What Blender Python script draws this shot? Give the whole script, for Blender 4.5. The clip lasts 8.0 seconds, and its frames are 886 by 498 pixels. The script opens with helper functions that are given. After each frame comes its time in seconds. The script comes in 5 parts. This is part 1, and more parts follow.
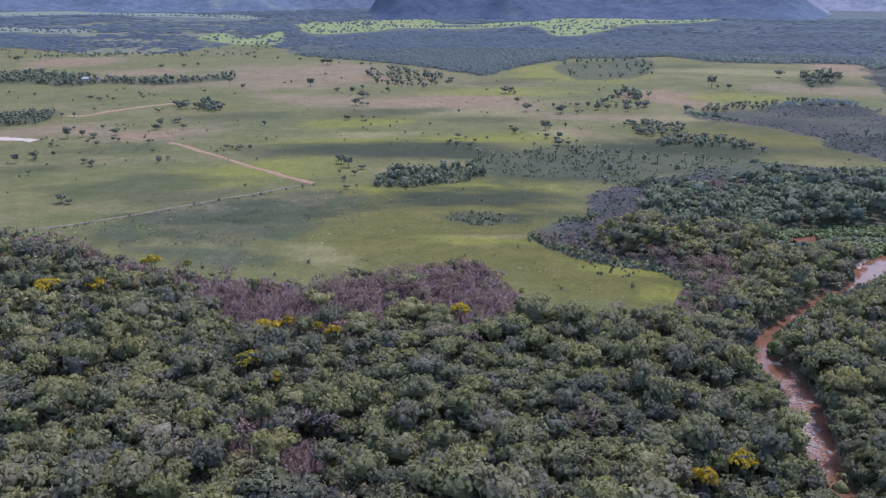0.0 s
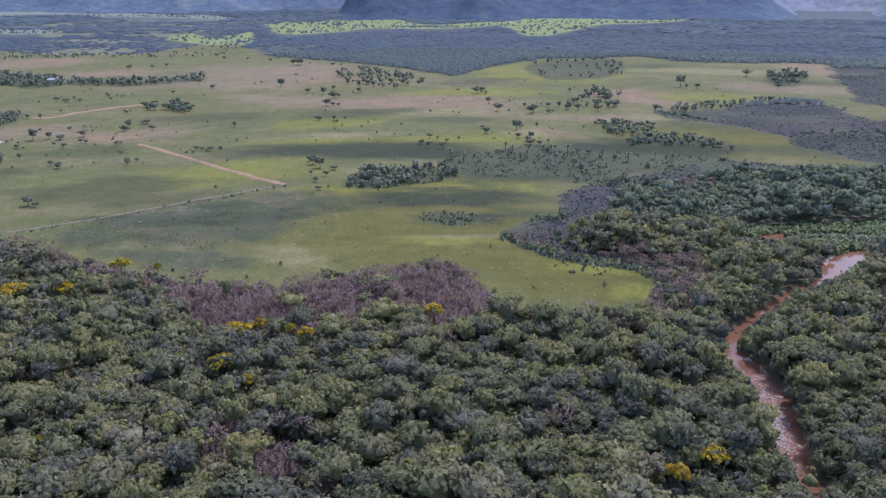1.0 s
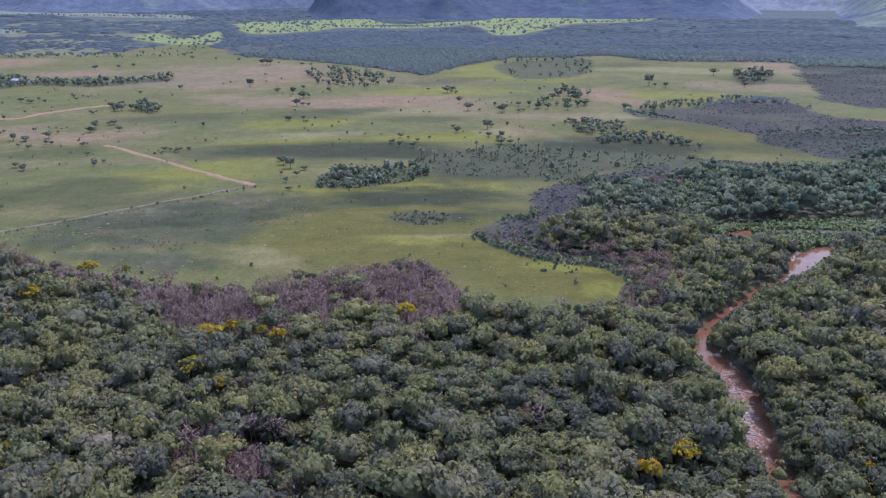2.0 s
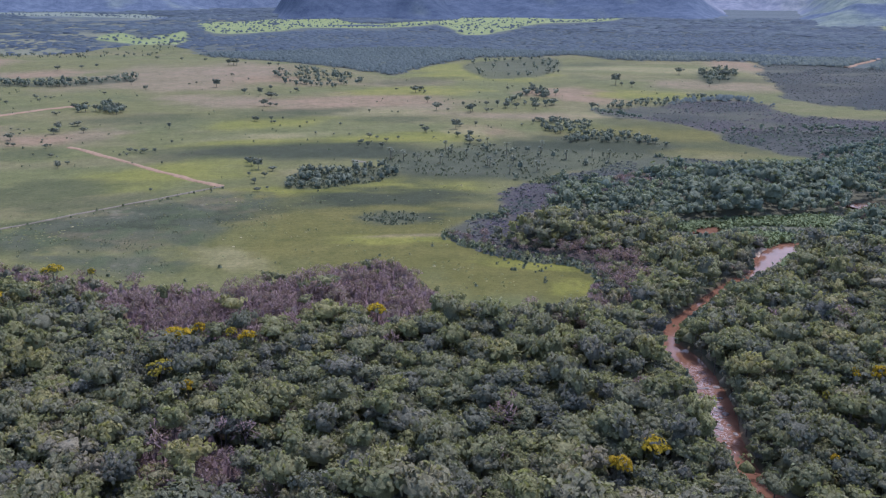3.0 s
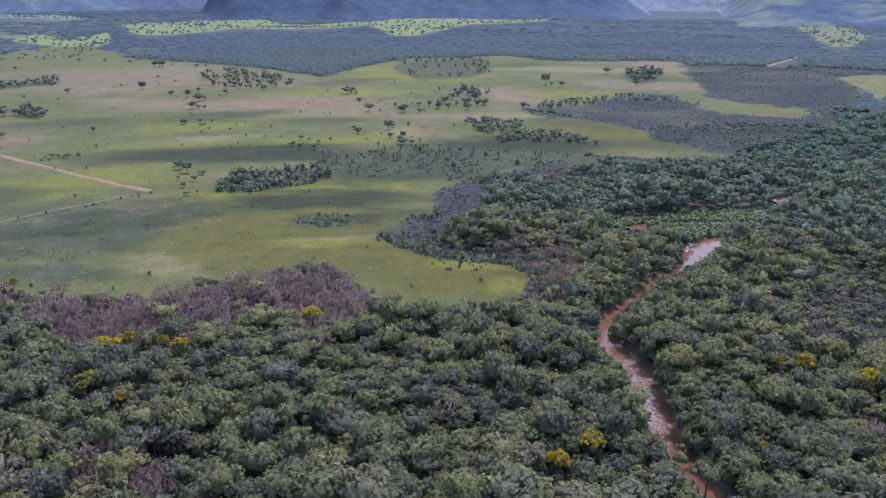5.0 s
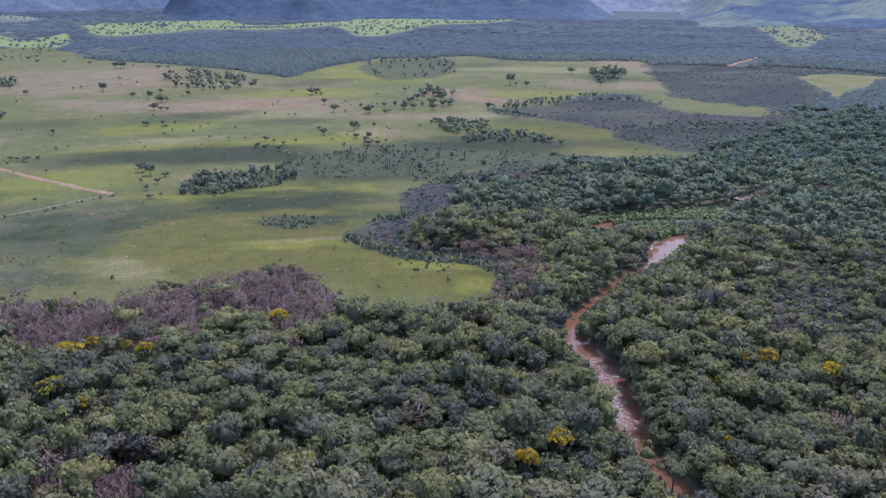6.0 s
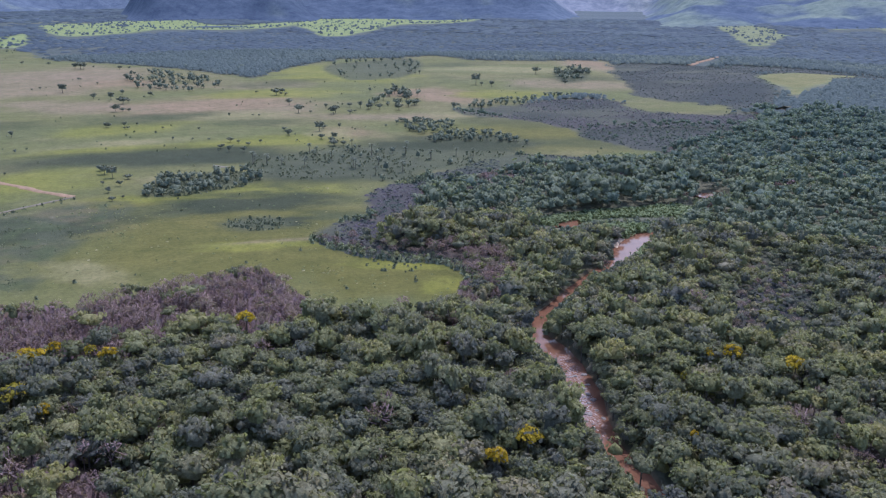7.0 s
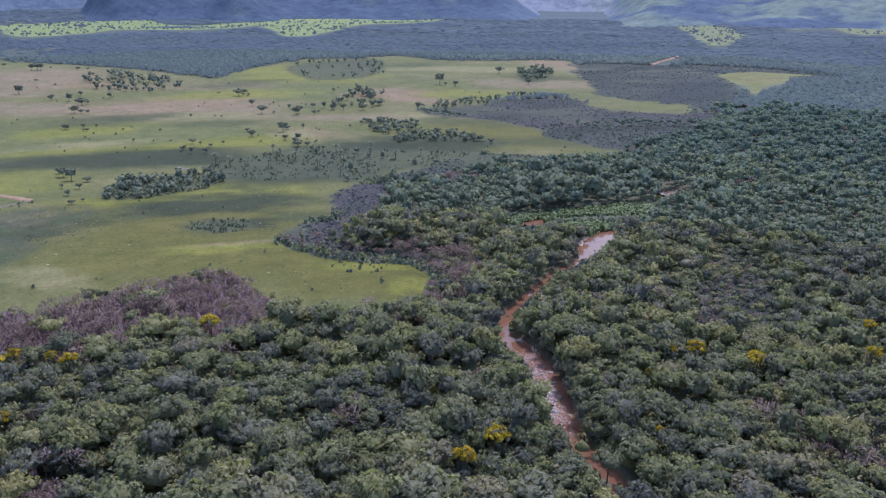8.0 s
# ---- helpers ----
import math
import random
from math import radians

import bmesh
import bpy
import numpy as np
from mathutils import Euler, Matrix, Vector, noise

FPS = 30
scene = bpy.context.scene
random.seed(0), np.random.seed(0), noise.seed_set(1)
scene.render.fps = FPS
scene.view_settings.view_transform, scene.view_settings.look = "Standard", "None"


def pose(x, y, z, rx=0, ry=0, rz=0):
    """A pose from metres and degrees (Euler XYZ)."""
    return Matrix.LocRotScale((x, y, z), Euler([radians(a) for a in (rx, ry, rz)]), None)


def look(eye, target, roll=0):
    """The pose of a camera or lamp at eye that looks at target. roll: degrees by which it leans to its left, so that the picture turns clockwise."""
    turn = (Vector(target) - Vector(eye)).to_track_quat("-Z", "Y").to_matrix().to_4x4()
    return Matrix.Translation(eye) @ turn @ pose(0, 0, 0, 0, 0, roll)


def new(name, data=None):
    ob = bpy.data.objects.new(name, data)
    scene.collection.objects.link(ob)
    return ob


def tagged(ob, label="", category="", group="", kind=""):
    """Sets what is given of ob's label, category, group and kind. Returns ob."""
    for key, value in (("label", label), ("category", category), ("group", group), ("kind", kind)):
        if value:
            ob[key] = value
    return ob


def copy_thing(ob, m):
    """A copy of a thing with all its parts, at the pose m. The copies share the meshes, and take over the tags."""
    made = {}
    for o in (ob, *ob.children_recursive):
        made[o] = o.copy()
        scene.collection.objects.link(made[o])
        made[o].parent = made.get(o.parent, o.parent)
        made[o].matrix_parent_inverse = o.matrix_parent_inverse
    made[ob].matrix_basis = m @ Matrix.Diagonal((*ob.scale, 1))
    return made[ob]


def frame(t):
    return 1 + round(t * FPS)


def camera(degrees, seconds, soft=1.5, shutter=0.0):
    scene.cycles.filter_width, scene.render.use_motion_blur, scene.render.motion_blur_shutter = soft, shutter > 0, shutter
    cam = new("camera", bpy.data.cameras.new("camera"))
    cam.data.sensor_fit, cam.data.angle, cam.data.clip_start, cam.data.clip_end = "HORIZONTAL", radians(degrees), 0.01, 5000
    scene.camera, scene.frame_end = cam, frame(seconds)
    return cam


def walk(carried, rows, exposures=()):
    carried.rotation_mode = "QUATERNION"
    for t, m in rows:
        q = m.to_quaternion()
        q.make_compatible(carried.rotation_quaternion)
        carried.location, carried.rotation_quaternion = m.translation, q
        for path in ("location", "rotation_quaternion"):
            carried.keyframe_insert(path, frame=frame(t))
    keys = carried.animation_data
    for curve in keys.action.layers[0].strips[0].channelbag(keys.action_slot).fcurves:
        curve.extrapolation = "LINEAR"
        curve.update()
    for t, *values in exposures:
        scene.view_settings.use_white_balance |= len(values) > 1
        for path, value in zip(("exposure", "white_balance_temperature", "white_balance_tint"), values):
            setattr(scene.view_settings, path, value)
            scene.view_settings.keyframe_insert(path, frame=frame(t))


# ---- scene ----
cam = camera(55.01, 8.0, soft=1.25)
EYE = 120.0
# the drone hovers and pans: seconds, turn to the left, pitch, lean
ROWS = [
    (0.0, 0.031, -17.303, 0.035), (0.5, -0.932, -17.285, 0.050), (1.0, -1.890, -17.291, 0.075), (1.5, -2.867, -17.308, 0.105),
    (2.0, -3.874, -17.323, 0.140), (2.5, -4.919, -17.333, 0.178), (3.0, -6.000, -17.332, 0.217), (3.5, -7.114, -17.323, 0.255),
    (4.0, -8.252, -17.305, 0.292), (4.5, -9.406, -17.283, 0.328), (5.0, -10.566, -17.259, 0.362), (5.5, -11.727, -17.238, 0.394),
    (6.0, -12.884, -17.222, 0.424), (6.5, -14.038, -17.211, 0.454), (7.0, -15.199, -17.205, 0.484), (7.5, -16.380, -17.199, 0.516),
    (8.0, -17.609, -17.186, 0.552),
]


def aimed(yaw, pitch, lean):
    y, p = radians(yaw), radians(pitch)
    way = Vector((-math.sin(y) * math.cos(p), math.cos(y) * math.cos(p), math.sin(p)))
    eye = Vector((0, 0, EYE))
    return look(eye, eye + 100 * way, lean)


walk(cam, [(t, aimed(yaw, pitch, lean)) for t, yaw, pitch, lean in ROWS], exposures=[(0.0, 0.89, 5710, 26.8), (8.0, 0.94, 5600, 23.5)])

# ---- light ----
SUN_WAY = Vector((0.38, 0.5, 1.12)).normalized()
world = bpy.data.worlds.new("sky")
scene.world = world
world.use_nodes = True
wt = world.node_tree
sky = wt.nodes.new("ShaderNodeTexSky")
sky.sky_type, sky.sun_disc = "NISHITA", False
sky.altitude, sky.air_density, sky.dust_density, sky.ozone_density = 400, 1.5, 3.0, 1.2
sky.sun_elevation = math.asin(SUN_WAY.z)
sky.sun_rotation = math.atan2(SUN_WAY.x, SUN_WAY.y)
wt.links.new(sky.outputs[0], wt.nodes["Background"].inputs[0])
wt.nodes["Background"].inputs[1].default_value = 0.15
sun_data = bpy.data.lights.new("sun", "SUN")
sun_data.energy, sun_data.angle, sun_data.color = 1.8, radians(0.55), (1.0, 0.95, 0.86)
sun = new("sun", sun_data)
sun.matrix_world = look(SUN_WAY * 3000, (0, 0, 0))

# ---- plan, in metres, the camera over the origin ----
FIELD_NEAR_SIDE = [(-314, 422), (-249, 405), (-221, 399), (-195, 391), (-165, 376), (-126, 351), (-90, 336), (-65, 327), (-49, 327), (-34, 336), (-20, 343), (-1, 351), (16, 355), (24, 341), (32, 309), (43, 299), (57, 293), (67, 291), (84, 294)]
FIELD_EAST_SIDE = [(100, 325), (101, 344), (84, 357), (57, 376), (43, 397), (47, 421), (68, 435), (82, 451), (85, 487), (115, 520), (146, 546), (184, 571), (224, 597), (258, 573), (304, 543), (325, 583), (300, 625), (298, 690), (293, 726), (239, 790), (243, 833), (260, 846), (308, 854), (367, 903), (433, 918), (419, 807), (442, 765), (489, 737)]
FIELD_FAR_SIDE = [(528, 796), (484, 850), (486, 925), (517, 1006), (548, 1110), (644, 1329), (606, 1359), (447, 1368), (384, 1500), (317, 1476), (219, 1471), (143, 1376), (73, 1229), (55, 1187), (21, 1241), (-40, 1303), (-168, 1470), (-263, 1565), (-327, 1714), (-439, 1864), (-506, 1610), (-673, 1636), (-932, 1606)]
FAR_CLEARINGS = {
    'pasture': [(-467, 2857), (-325, 2963), (-179, 3330), (9, 2852), (144, 2840), (300, 3000), (274, 2748), (79, 2459), (-68, 2571), (-200, 2407), (-292, 2194), (-387, 2352)],
    'pasture upper': [(277, 2956), (427, 3413), (635, 3736), (1061, 4138), (1163, 3651), (966, 3101), (704, 2747), (578, 2679), (430, 2356), (323, 2153), (278, 2236), (271, 2566)],
    'foothill meadow': [(1805, 2936), (2423, 3699), (2849, 3986), (2574, 3387), (2217, 3077), (1955, 2821), (1681, 2410), (1629, 2239), (1265, 1738), (1135, 1624), (1197, 1791), (1514, 2356)],
    'foothill pasture': [(2055, 2576), (2776, 3170), (3310, 3613), (3407, 3522), (3564, 3363), (1992, 1862), (1932, 1981), (1854, 1992), (1988, 2264), (1869, 2314)],
    'clearing': [(-579, 2064), (-554, 2208), (-472, 2066), (-415, 2262), (-346, 1829), (-397, 1864), (-411, 1794), (-482, 1939)],
    'plain': [(-1720, 3029), (-1699, 3468), (-1412, 3474), (-931, 3195), (-646, 3310), (-1071, 3680), (-1704, 3889), (-2112, 3729)],
    'plain strip': [(-1413, 2483), (-1272, 2586), (-1112, 2488), (-914, 2310), (-986, 2202), (-1107, 2307), (-1329, 2333)],
    'glade': [(743, 1059), (824, 1075), (883, 1021), (769, 949), (660, 862), (688, 934)],
}
SCRUB = {
    'thicket': [(-45, 515), (-37, 551), (-19, 566), (4, 573), (26, 563), (29, 546), (10, 524), (-18, 513)],
    'palm swale': [(20, 594), (55, 630), (82, 641), (118, 623), (138, 578), (117, 519), (85, 546), (55, 543), (33, 556)],
    'damp hollow': [(-1, 444), (14, 453), (27, 451), (34, 434), (19, 426), (5, 431)],
    'grove': [(160, 742), (181, 760), (210, 750), (201, 713), (165, 694)],
    'hedge': [(162, 672), (183, 685), (216, 684), (238, 667), (244, 630), (231, 639), (208, 655), (175, 654)],
    'trackside': [(-177, 417), (-144, 463), (-76, 501), (-49, 494), (-64, 431), (-75, 395), (-83, 356), (-119, 367), (-159, 393)],
    'orchard': [(-109, 1201), (-70, 1266), (12, 1143), (-17, 1058), (-74, 1076)],
    'tree belt': [(-644, 1124), (-567, 1197), (-506, 1183), (-431, 1126), (-357, 1126), (-296, 1177), (-278, 1134), (-339, 1068), (-428, 1080), (-453, 1037), (-507, 1067), (-615, 1072)],
    'plantation': [(-457, 786), (-420, 808), (-395, 822), (-379, 830), (-362, 787), (-373, 754), (-431, 741)],
    'copse': [(-273, 862), (-255, 888), (-218, 862), (-221, 835), (-258, 838)],
    'rough knoll': [(172, 1360), (259, 1444), (344, 1445), (275, 1181), (189, 1130), (170, 1203)],
    'scattered trees': [(192, 986), (227, 1030), (227, 917), (200, 849), (169, 865), (118, 825), (163, 894)],
    'tall clump': [(491, 1190), (544, 1205), (494, 1079), (440, 1037)],
    'far scrub': [(-932, 1606), (-685, 1665), (-506, 1610), (-365, 1794), (-318, 1668), (-357, 1508), (-555, 1460), (-847, 1457)],
    'marsh trees': [(84, 658), (121, 637), (182, 615), (228, 594), (240, 561), (164, 551), (137, 555), (112, 587)],
    'tip scrub': [(61, 367), (76, 367), (88, 353), (82, 335), (75, 324), (71, 342)],
    'ridge edge': [(238, 814), (263, 865), (300, 892), (335, 902), (380, 932), (409, 944), (394, 905), (342, 868), (286, 832)],
}
BARE = {
    'front': [(-101, 330), (-65, 324), (-34, 332), (-1, 347), (19, 351), (32, 309), (32, 292), (18, 284), (-2, 286), (-24, 283), (-35, 275), (-57, 277), (-77, 282), (-90, 300)],
    'front west': [(-311, 418), (-247, 401), (-166, 378), (-110, 346), (-92, 315), (-122, 333), (-160, 352), (-229, 368), (-290, 387)],
    'upland': [(72, 428), (85, 479), (114, 498), (120, 479), (104, 435), (80, 422)],
    'meadow end': [(94, 330), (100, 318), (99, 296), (89, 284), (86, 296)],
    'meadow side': [(47, 405), (67, 387), (87, 368), (104, 372), (119, 361), (126, 339), (120, 311), (107, 296), (94, 288), (94, 306), (97, 322), (89, 342), (67, 355), (50, 384)],
    'marsh side': [(147, 558), (213, 578), (223, 530), (159, 488), (139, 503)],
    'ridge': [(281, 771), (386, 804), (407, 724), (327, 681), (274, 721)],
    'east slope': [(166, 201), (171, 172), (170, 153), (150, 145), (150, 165), (153, 185)],
    'swamp': [(241, 325), (232, 285), (203, 240), (170, 241), (206, 285)],
    'grove': [(-58, 202), (-55, 212), (-45, 213), (-36, 200), (-31, 186), (-36, 179), (-47, 181), (-55, 190)],
    'west grove': [(-124, 244), (-116, 247), (-107, 230), (-115, 228)],
    'east end': [(64, 270), (70, 280), (80, 283), (86, 278), (84, 264), (71, 257), (64, 260)],
}
LOW_WOOD = {
    'meadow side': [(44, 410), (56, 371), (82, 349), (97, 326), (100, 346), (79, 378), (63, 412), (52, 426)],
    'ridge': [(239, 818), (267, 847), (313, 859), (375, 888), (427, 872), (430, 802), (466, 758), (512, 731), (468, 671), (418, 678), (375, 695), (320, 690), (300, 705), (283, 746)],
    'knoll': [(618, 1276), (748, 1250), (774, 1115), (687, 939), (562, 774), (496, 767), (461, 822), (479, 924)],
    'marsh side': [(138, 550), (157, 571), (191, 587), (233, 596), (260, 577), (278, 550), (254, 534), (211, 537), (175, 524), (147, 501), (133, 508)],
    'upland': [(79, 478), (93, 506), (107, 515), (123, 514), (137, 516), (121, 482), (108, 461), (97, 425), (81, 421), (82, 444)],
    'swamp': [(249, 340), (241, 288), (205, 238), (170, 243), (207, 290)],
    'far glade': [(783, 1222), (857, 1176), (923, 1050), (896, 974), (806, 979), (763, 1059)],
    'meadow tip': [(41, 412), (49, 428), (68, 434), (82, 423), (86, 403), (70, 396), (54, 394), (44, 403)],
    'slope': [(295, 651), (315, 679), (362, 691), (415, 672), (457, 655), (400, 614), (344, 583), (305, 557), (297, 590)],
}
DARK_STAND = {
    'bend': [(185, 460), (231, 510), (284, 516), (300, 477), (274, 425), (231, 403), (188, 413), (179, 437)],
    'east': [(244, 325), (279, 325), (309, 297), (273, 244), (229, 232), (217, 248), (219, 274)],
    'bank': [(113, 274), (131, 293), (149, 310), (156, 340), (127, 323), (108, 292)],
    'rise': [(501, 547), (577, 555), (425, 402), (428, 454)],
    'west bank': [(3, 246), (37, 260), (63, 238), (60, 204), (42, 174), (15, 171), (1, 198)],
}
LOW_GREEN = {
    'reeds': [(160, 410), (184, 418), (206, 423), (227, 422), (253, 423), (257, 408), (237, 401), (219, 406), (199, 407), (172, 400)],
    'reed island': [(186, 389), (205, 393), (217, 387), (202, 374), (185, 372)],
    'bank': [(184, 339), (201, 357), (210, 360), (195, 340)],
}
RIVER_WEST_BANK = [(99, 157), (98, 170), (98, 181), (98, 192), (99, 202), (100, 214), (103, 226), (106, 238), (106, 253), (105, 263), (109.5, 276), (121.5, 291), (140.5, 311), (157.5, 328), (169, 336), (175, 343), (182, 356), (190, 367), (203, 377), (213, 380)]
RIVER_EAST_BANK = [(102, 157), (102, 170), (102, 180), (102, 190), (104, 199), (108, 213), (111, 225), (113, 240), (113, 255), (111, 267), (115, 277), (128, 294), (146, 313), (159, 327), (174, 336), (182, 343), (192, 351), (202, 360), (210, 370), (218, 380)]
UPSTREAM = [(283, 441), (287, 443), (290, 443), (293, 444)]
FAR_REACH = [(550, 741), (562, 751), (577, 765)]
OXBOW = [(169, 399), (178, 408), (188, 411), (184, 403), (176, 398)]
SANDBAR = [(187, 371), (192, 375), (196, 375), (195, 371), (190, 366), (185, 359)]
LOWER_TRACK = [(-247, 408), (-208, 417), (-176, 437), (-127, 482), (-104, 501), (-81, 521)]
UPPER_TRACK = [(-81, 521), (-105, 545), (-139, 583), (-189, 643), (-218, 672)]
WEST_TRACK = [(-403, 690), (-359, 685), (-326, 679)]
RIDGE_TRACK = [(-355, 804), (-337, 808), (-324, 838), (-293, 879), (-268, 892)]
FIELD_TRACK = [(-1, 598), (4, 592), (8, 590)]
EAST_ROAD = [(747, 1249), (807, 1305), (874, 1367)]
DARK_HEATH = [(507, 844), (548, 896), (612, 954), (669, 983), (689, 963), (646, 885), (567, 810), (523, 811)]
MEADOW = [(10, 425, 96, 95), (72, 338, 38, 32), (256, 676, 99, 82)]
# dark patches: mostly cloud shadows put into the grass colour, a few damp hollows
SHADE_AND_DAMP = [(21, 484, 49, 23), (25, 440, 25, 10), (-40, 636, 81, 34), (15, 623, 54, 22), (-105, 448, 61, 24), (82, 567, 57, 46), (145, 646, 52, 33), (198, 633, 46, 28)]
FAINT_SHADE_AND_DAMP = [(-140, 420, 49, 28), (-190, 515, 52, 29), (236, 647, 52, 20), (285, 628, 46, 21), (-68, 831, 55, 34), (-190, 808, 58, 25), (-43, 475, 35, 18), (59, 443, 21, 9), (44, 785, 46, 20), (66, 448, 24, 10), (-36, 847, 50, 23), (-147, 486, 43, 17), (-277, 565, 26, 20), (85, 1129, 51, 48), (367, 1323, 51, 48), (278, 738, 68, 25), (-252, 645, 38, 22), (-116, 655, 48, 17), (492, 1079, 49, 34)]
RED = [(-594, 1373, 66, 76), (-8, 934, 92, 67), (249, 955, 47, 61), (601, 1306, 38, 110), (112, 716, 26, 26), (-107, 1141, 44, 49), (-421, 1230, 40, 42), (-254, 701, 28, 23)]
LUSH = [(89, 323, 10, 10), (77, 354, 27, 5), (40, 516, 38, 20), (15, 400, 33, 8), (-29, 508, 48, 13), (77, 360, 22, 8), (53, 395, 16, 9), (327, 945, 56, 36), (-120, 566, 49, 41), (43, 686, 55, 23), (-28, 675, 117, 20), (166, 1179, 92, 68), (-84, 777, 56, 33), (149, 1303, 59, 73), (64, 1017, 80, 45)]
PALE = [(-58, 377, 14, 19), (93, 713, 23, 22), (36, 839, 72, 27), (248, 786, 52, 25), (-68, 707, 56, 14), (-131, 399, 19, 8), (435, 1220, 144, 50), (-24, 566, 22, 7)]
DRY = [(3, 915, 114, 78), (-151, 1257, 131, 155), (249, 955, 47, 61), (85, 1122, 58, 54), (589, 1279, 35, 106), (-581, 1363, 79, 86), (141, 803, 96, 21), (-337, 729, 58, 38), (-250, 715, 57, 30), (-227, 1140, 112, 129), (446, 1019, 80, 49), (-138, 938, 74, 58), (18, 405, 36, 3), (-437, 1230, 72, 51)]
FIELD_TREES_WEST = [(-218, 472, 6.4), (-300, 588, 7.1), (-273, 549, 4.2), (-285, 615, 4.1), (-304, 654, 5.3), (-286, 692, 6.1), (-271, 659, 4.3), (-265, 679, 3.9), (-273, 706, 5.6), (-307, 690, 7.1), (-321, 674, 5.5), (-249, 748, 10.1), (-226, 738, 6.2), (-241, 773, 6.0), (-166, 645, 5.4), (-165, 631, 4.0), (-155, 640, 4.0), (-159, 754, 4.1), (-133, 597, 2.9), (-143, 682, 3.8), (-218, 631, 4.1), (-204, 601, 3.9), (-234, 669, 4.8), (-243, 577, 6.4), (-252, 588, 3.9)]
FIELD_TREES_MID = [(-122, 511, 1.8), (-357, 797, 7.0), (-391, 904, 3.3), (-376, 913, 7.3), (-363, 904, 6.5), (-335, 951, 5.4), (-277, 830, 4.7), (-179, 1337, 10.8), (-164, 1062, 8.6), (-193, 1094, 4.5), (-124, 999, 9.4), (-91, 888, 9.0), (-90, 953, 9.0), (-90, 788, 6.9), (-75, 788, 6.4), (-71, 585, 5.6), (-65, 572, 6.3), (-58, 545, 5.2), (-63, 528, 5.4), (-59, 506, 4.2), (-55, 566, 4.6), (-162, 1185, 4.8), (-135, 1141, 4.6), (-66, 1016, 4.8)]
FIELD_TREES_EAST = [(-32, 710, 2.4), (-17, 704, 2.9), (10, 646, 6.1), (12, 688, 5.6), (4, 663, 3.6), (18, 683, 3.7), (58, 731, 5.9), (60, 708, 4.8), (87, 725, 7.4), (116, 832, 11.3), (112, 872, 5.3), (78, 906, 8.5), (72, 1000, 9.4), (80, 1017, 7.5), (51, 1028, 4.1), (81, 840, 6.8), (15, 832, 2.8), (37, 832, 2.8), (84, 686, 6.1), (90, 670, 6.4), (90, 656, 6.3), (97, 656, 5.4), (64, 683, 2.3), (35, 680, 2.3)]
FIELD_TREES_FAR = [(324, 1041, 10.2), (338, 1019, 10.8), (328, 1030, 7.2), (466, 1111, 12.9), (490, 1098, 14.5), (436, 1019, 8.9), (520, 1205, 9.6), (270, 1188, 6.5), (182, 1007, 4.1), (205, 975, 10.7), (206, 916, 11.3), (181, 840, 8.1), (205, 872, 8.4), (152, 848, 8.1), (135, 832, 5.1), (239, 840, 5.9), (172, 697, 4.8), (184, 686, 5.7), (188, 743, 8.3), (179, 756, 7.3), (167, 762, 5.8), (202, 731, 6.1)]
FIELD_TREES_SMALL = [(-331, 923, 2.6), (-342, 966, 2.7), (-323, 923, 3.3), (-320, 961, 2.7), (-292, 918, 2.6), (-344, 841, 3.7), (-273, 874, 6.1), (-268, 896, 5.6), (-249, 858, 9.0), (-247, 887, 6.8), (-229, 854, 7.7), (-223, 862, 6.0), (-290, 754, 2.7), (-284, 754, 2.2), (-277, 747, 2.1), (-275, 754, 2.2), (-274, 729, 3.7), (-319, 732, 2.7), (-295, 735, 3.2), (-237, 679, 3.4), (-200, 589, 5.1), (-247, 701, 2.5), (-417, 1280, 7.2), (-389, 1298, 7.2), (-373, 1317, 8.2), (-270, 1087, 6.0), (-239, 1026, 4.9), (-234, 962, 4.0), (-281, 1473, 7.0), (-239, 1450, 6.9), (-322, 1484, 6.1), (-124, 1319, 8.0), (-111, 1319, 6.2), (-186, 1337, 7.2), (-105, 989, 6.7), (-85, 963, 5.8), (-79, 888, 5.4), (-98, 1039, 7.0), (-88, 788, 4.3), (-71, 774, 4.2), (-65, 795, 3.8), (136, 872, 4.7), (146, 864, 5.3), (193, 1035, 4.2), (197, 985, 8.1), (208, 1001, 6.2), (210, 954, 9.2), (214, 935, 7.7), (176, 872, 6.0), (163, 848, 5.2), (106, 737, 3.5), (159, 746, 6.2), (170, 740, 4.6), (147, 737, 3.5), (25, 670, 3.2), (-4, 702, 2.8), (-42, 768, 3.1), (-12, 755, 2.5), (-674, 1372, 8.2), (-657, 1414, 7.3), (-491, 971, 4.4), (-453, 951, 4.2), (-275, 988, 4.1)]
YELLOW_TREES = [(7, 307, 5.7), (-65, 261, 7.4), (-54, 247, 3.7), (-58, 295, 3.9), (-65, 289, 7.2), (-46, 289, 3.4), (-40, 285, 4.2), (-133, 368, 4.4), (-115, 363, 3.7), (-145, 336, 7.7), (-165, 334, 5.7), (-104, 211, 2.8), (79, 198, 5.5), (67, 190, 3.4)]
YELLOW_TREES_EAST = [(159, 236, 4.1), (168, 235, 6.7), (183, 221, 4.1), (124, 186, 3.4), (242, 234, 3.6), (224, 213, 2.6), (141, 221, 2.7), (66, 190, 3.4)]
SHED = (-457, 1118)


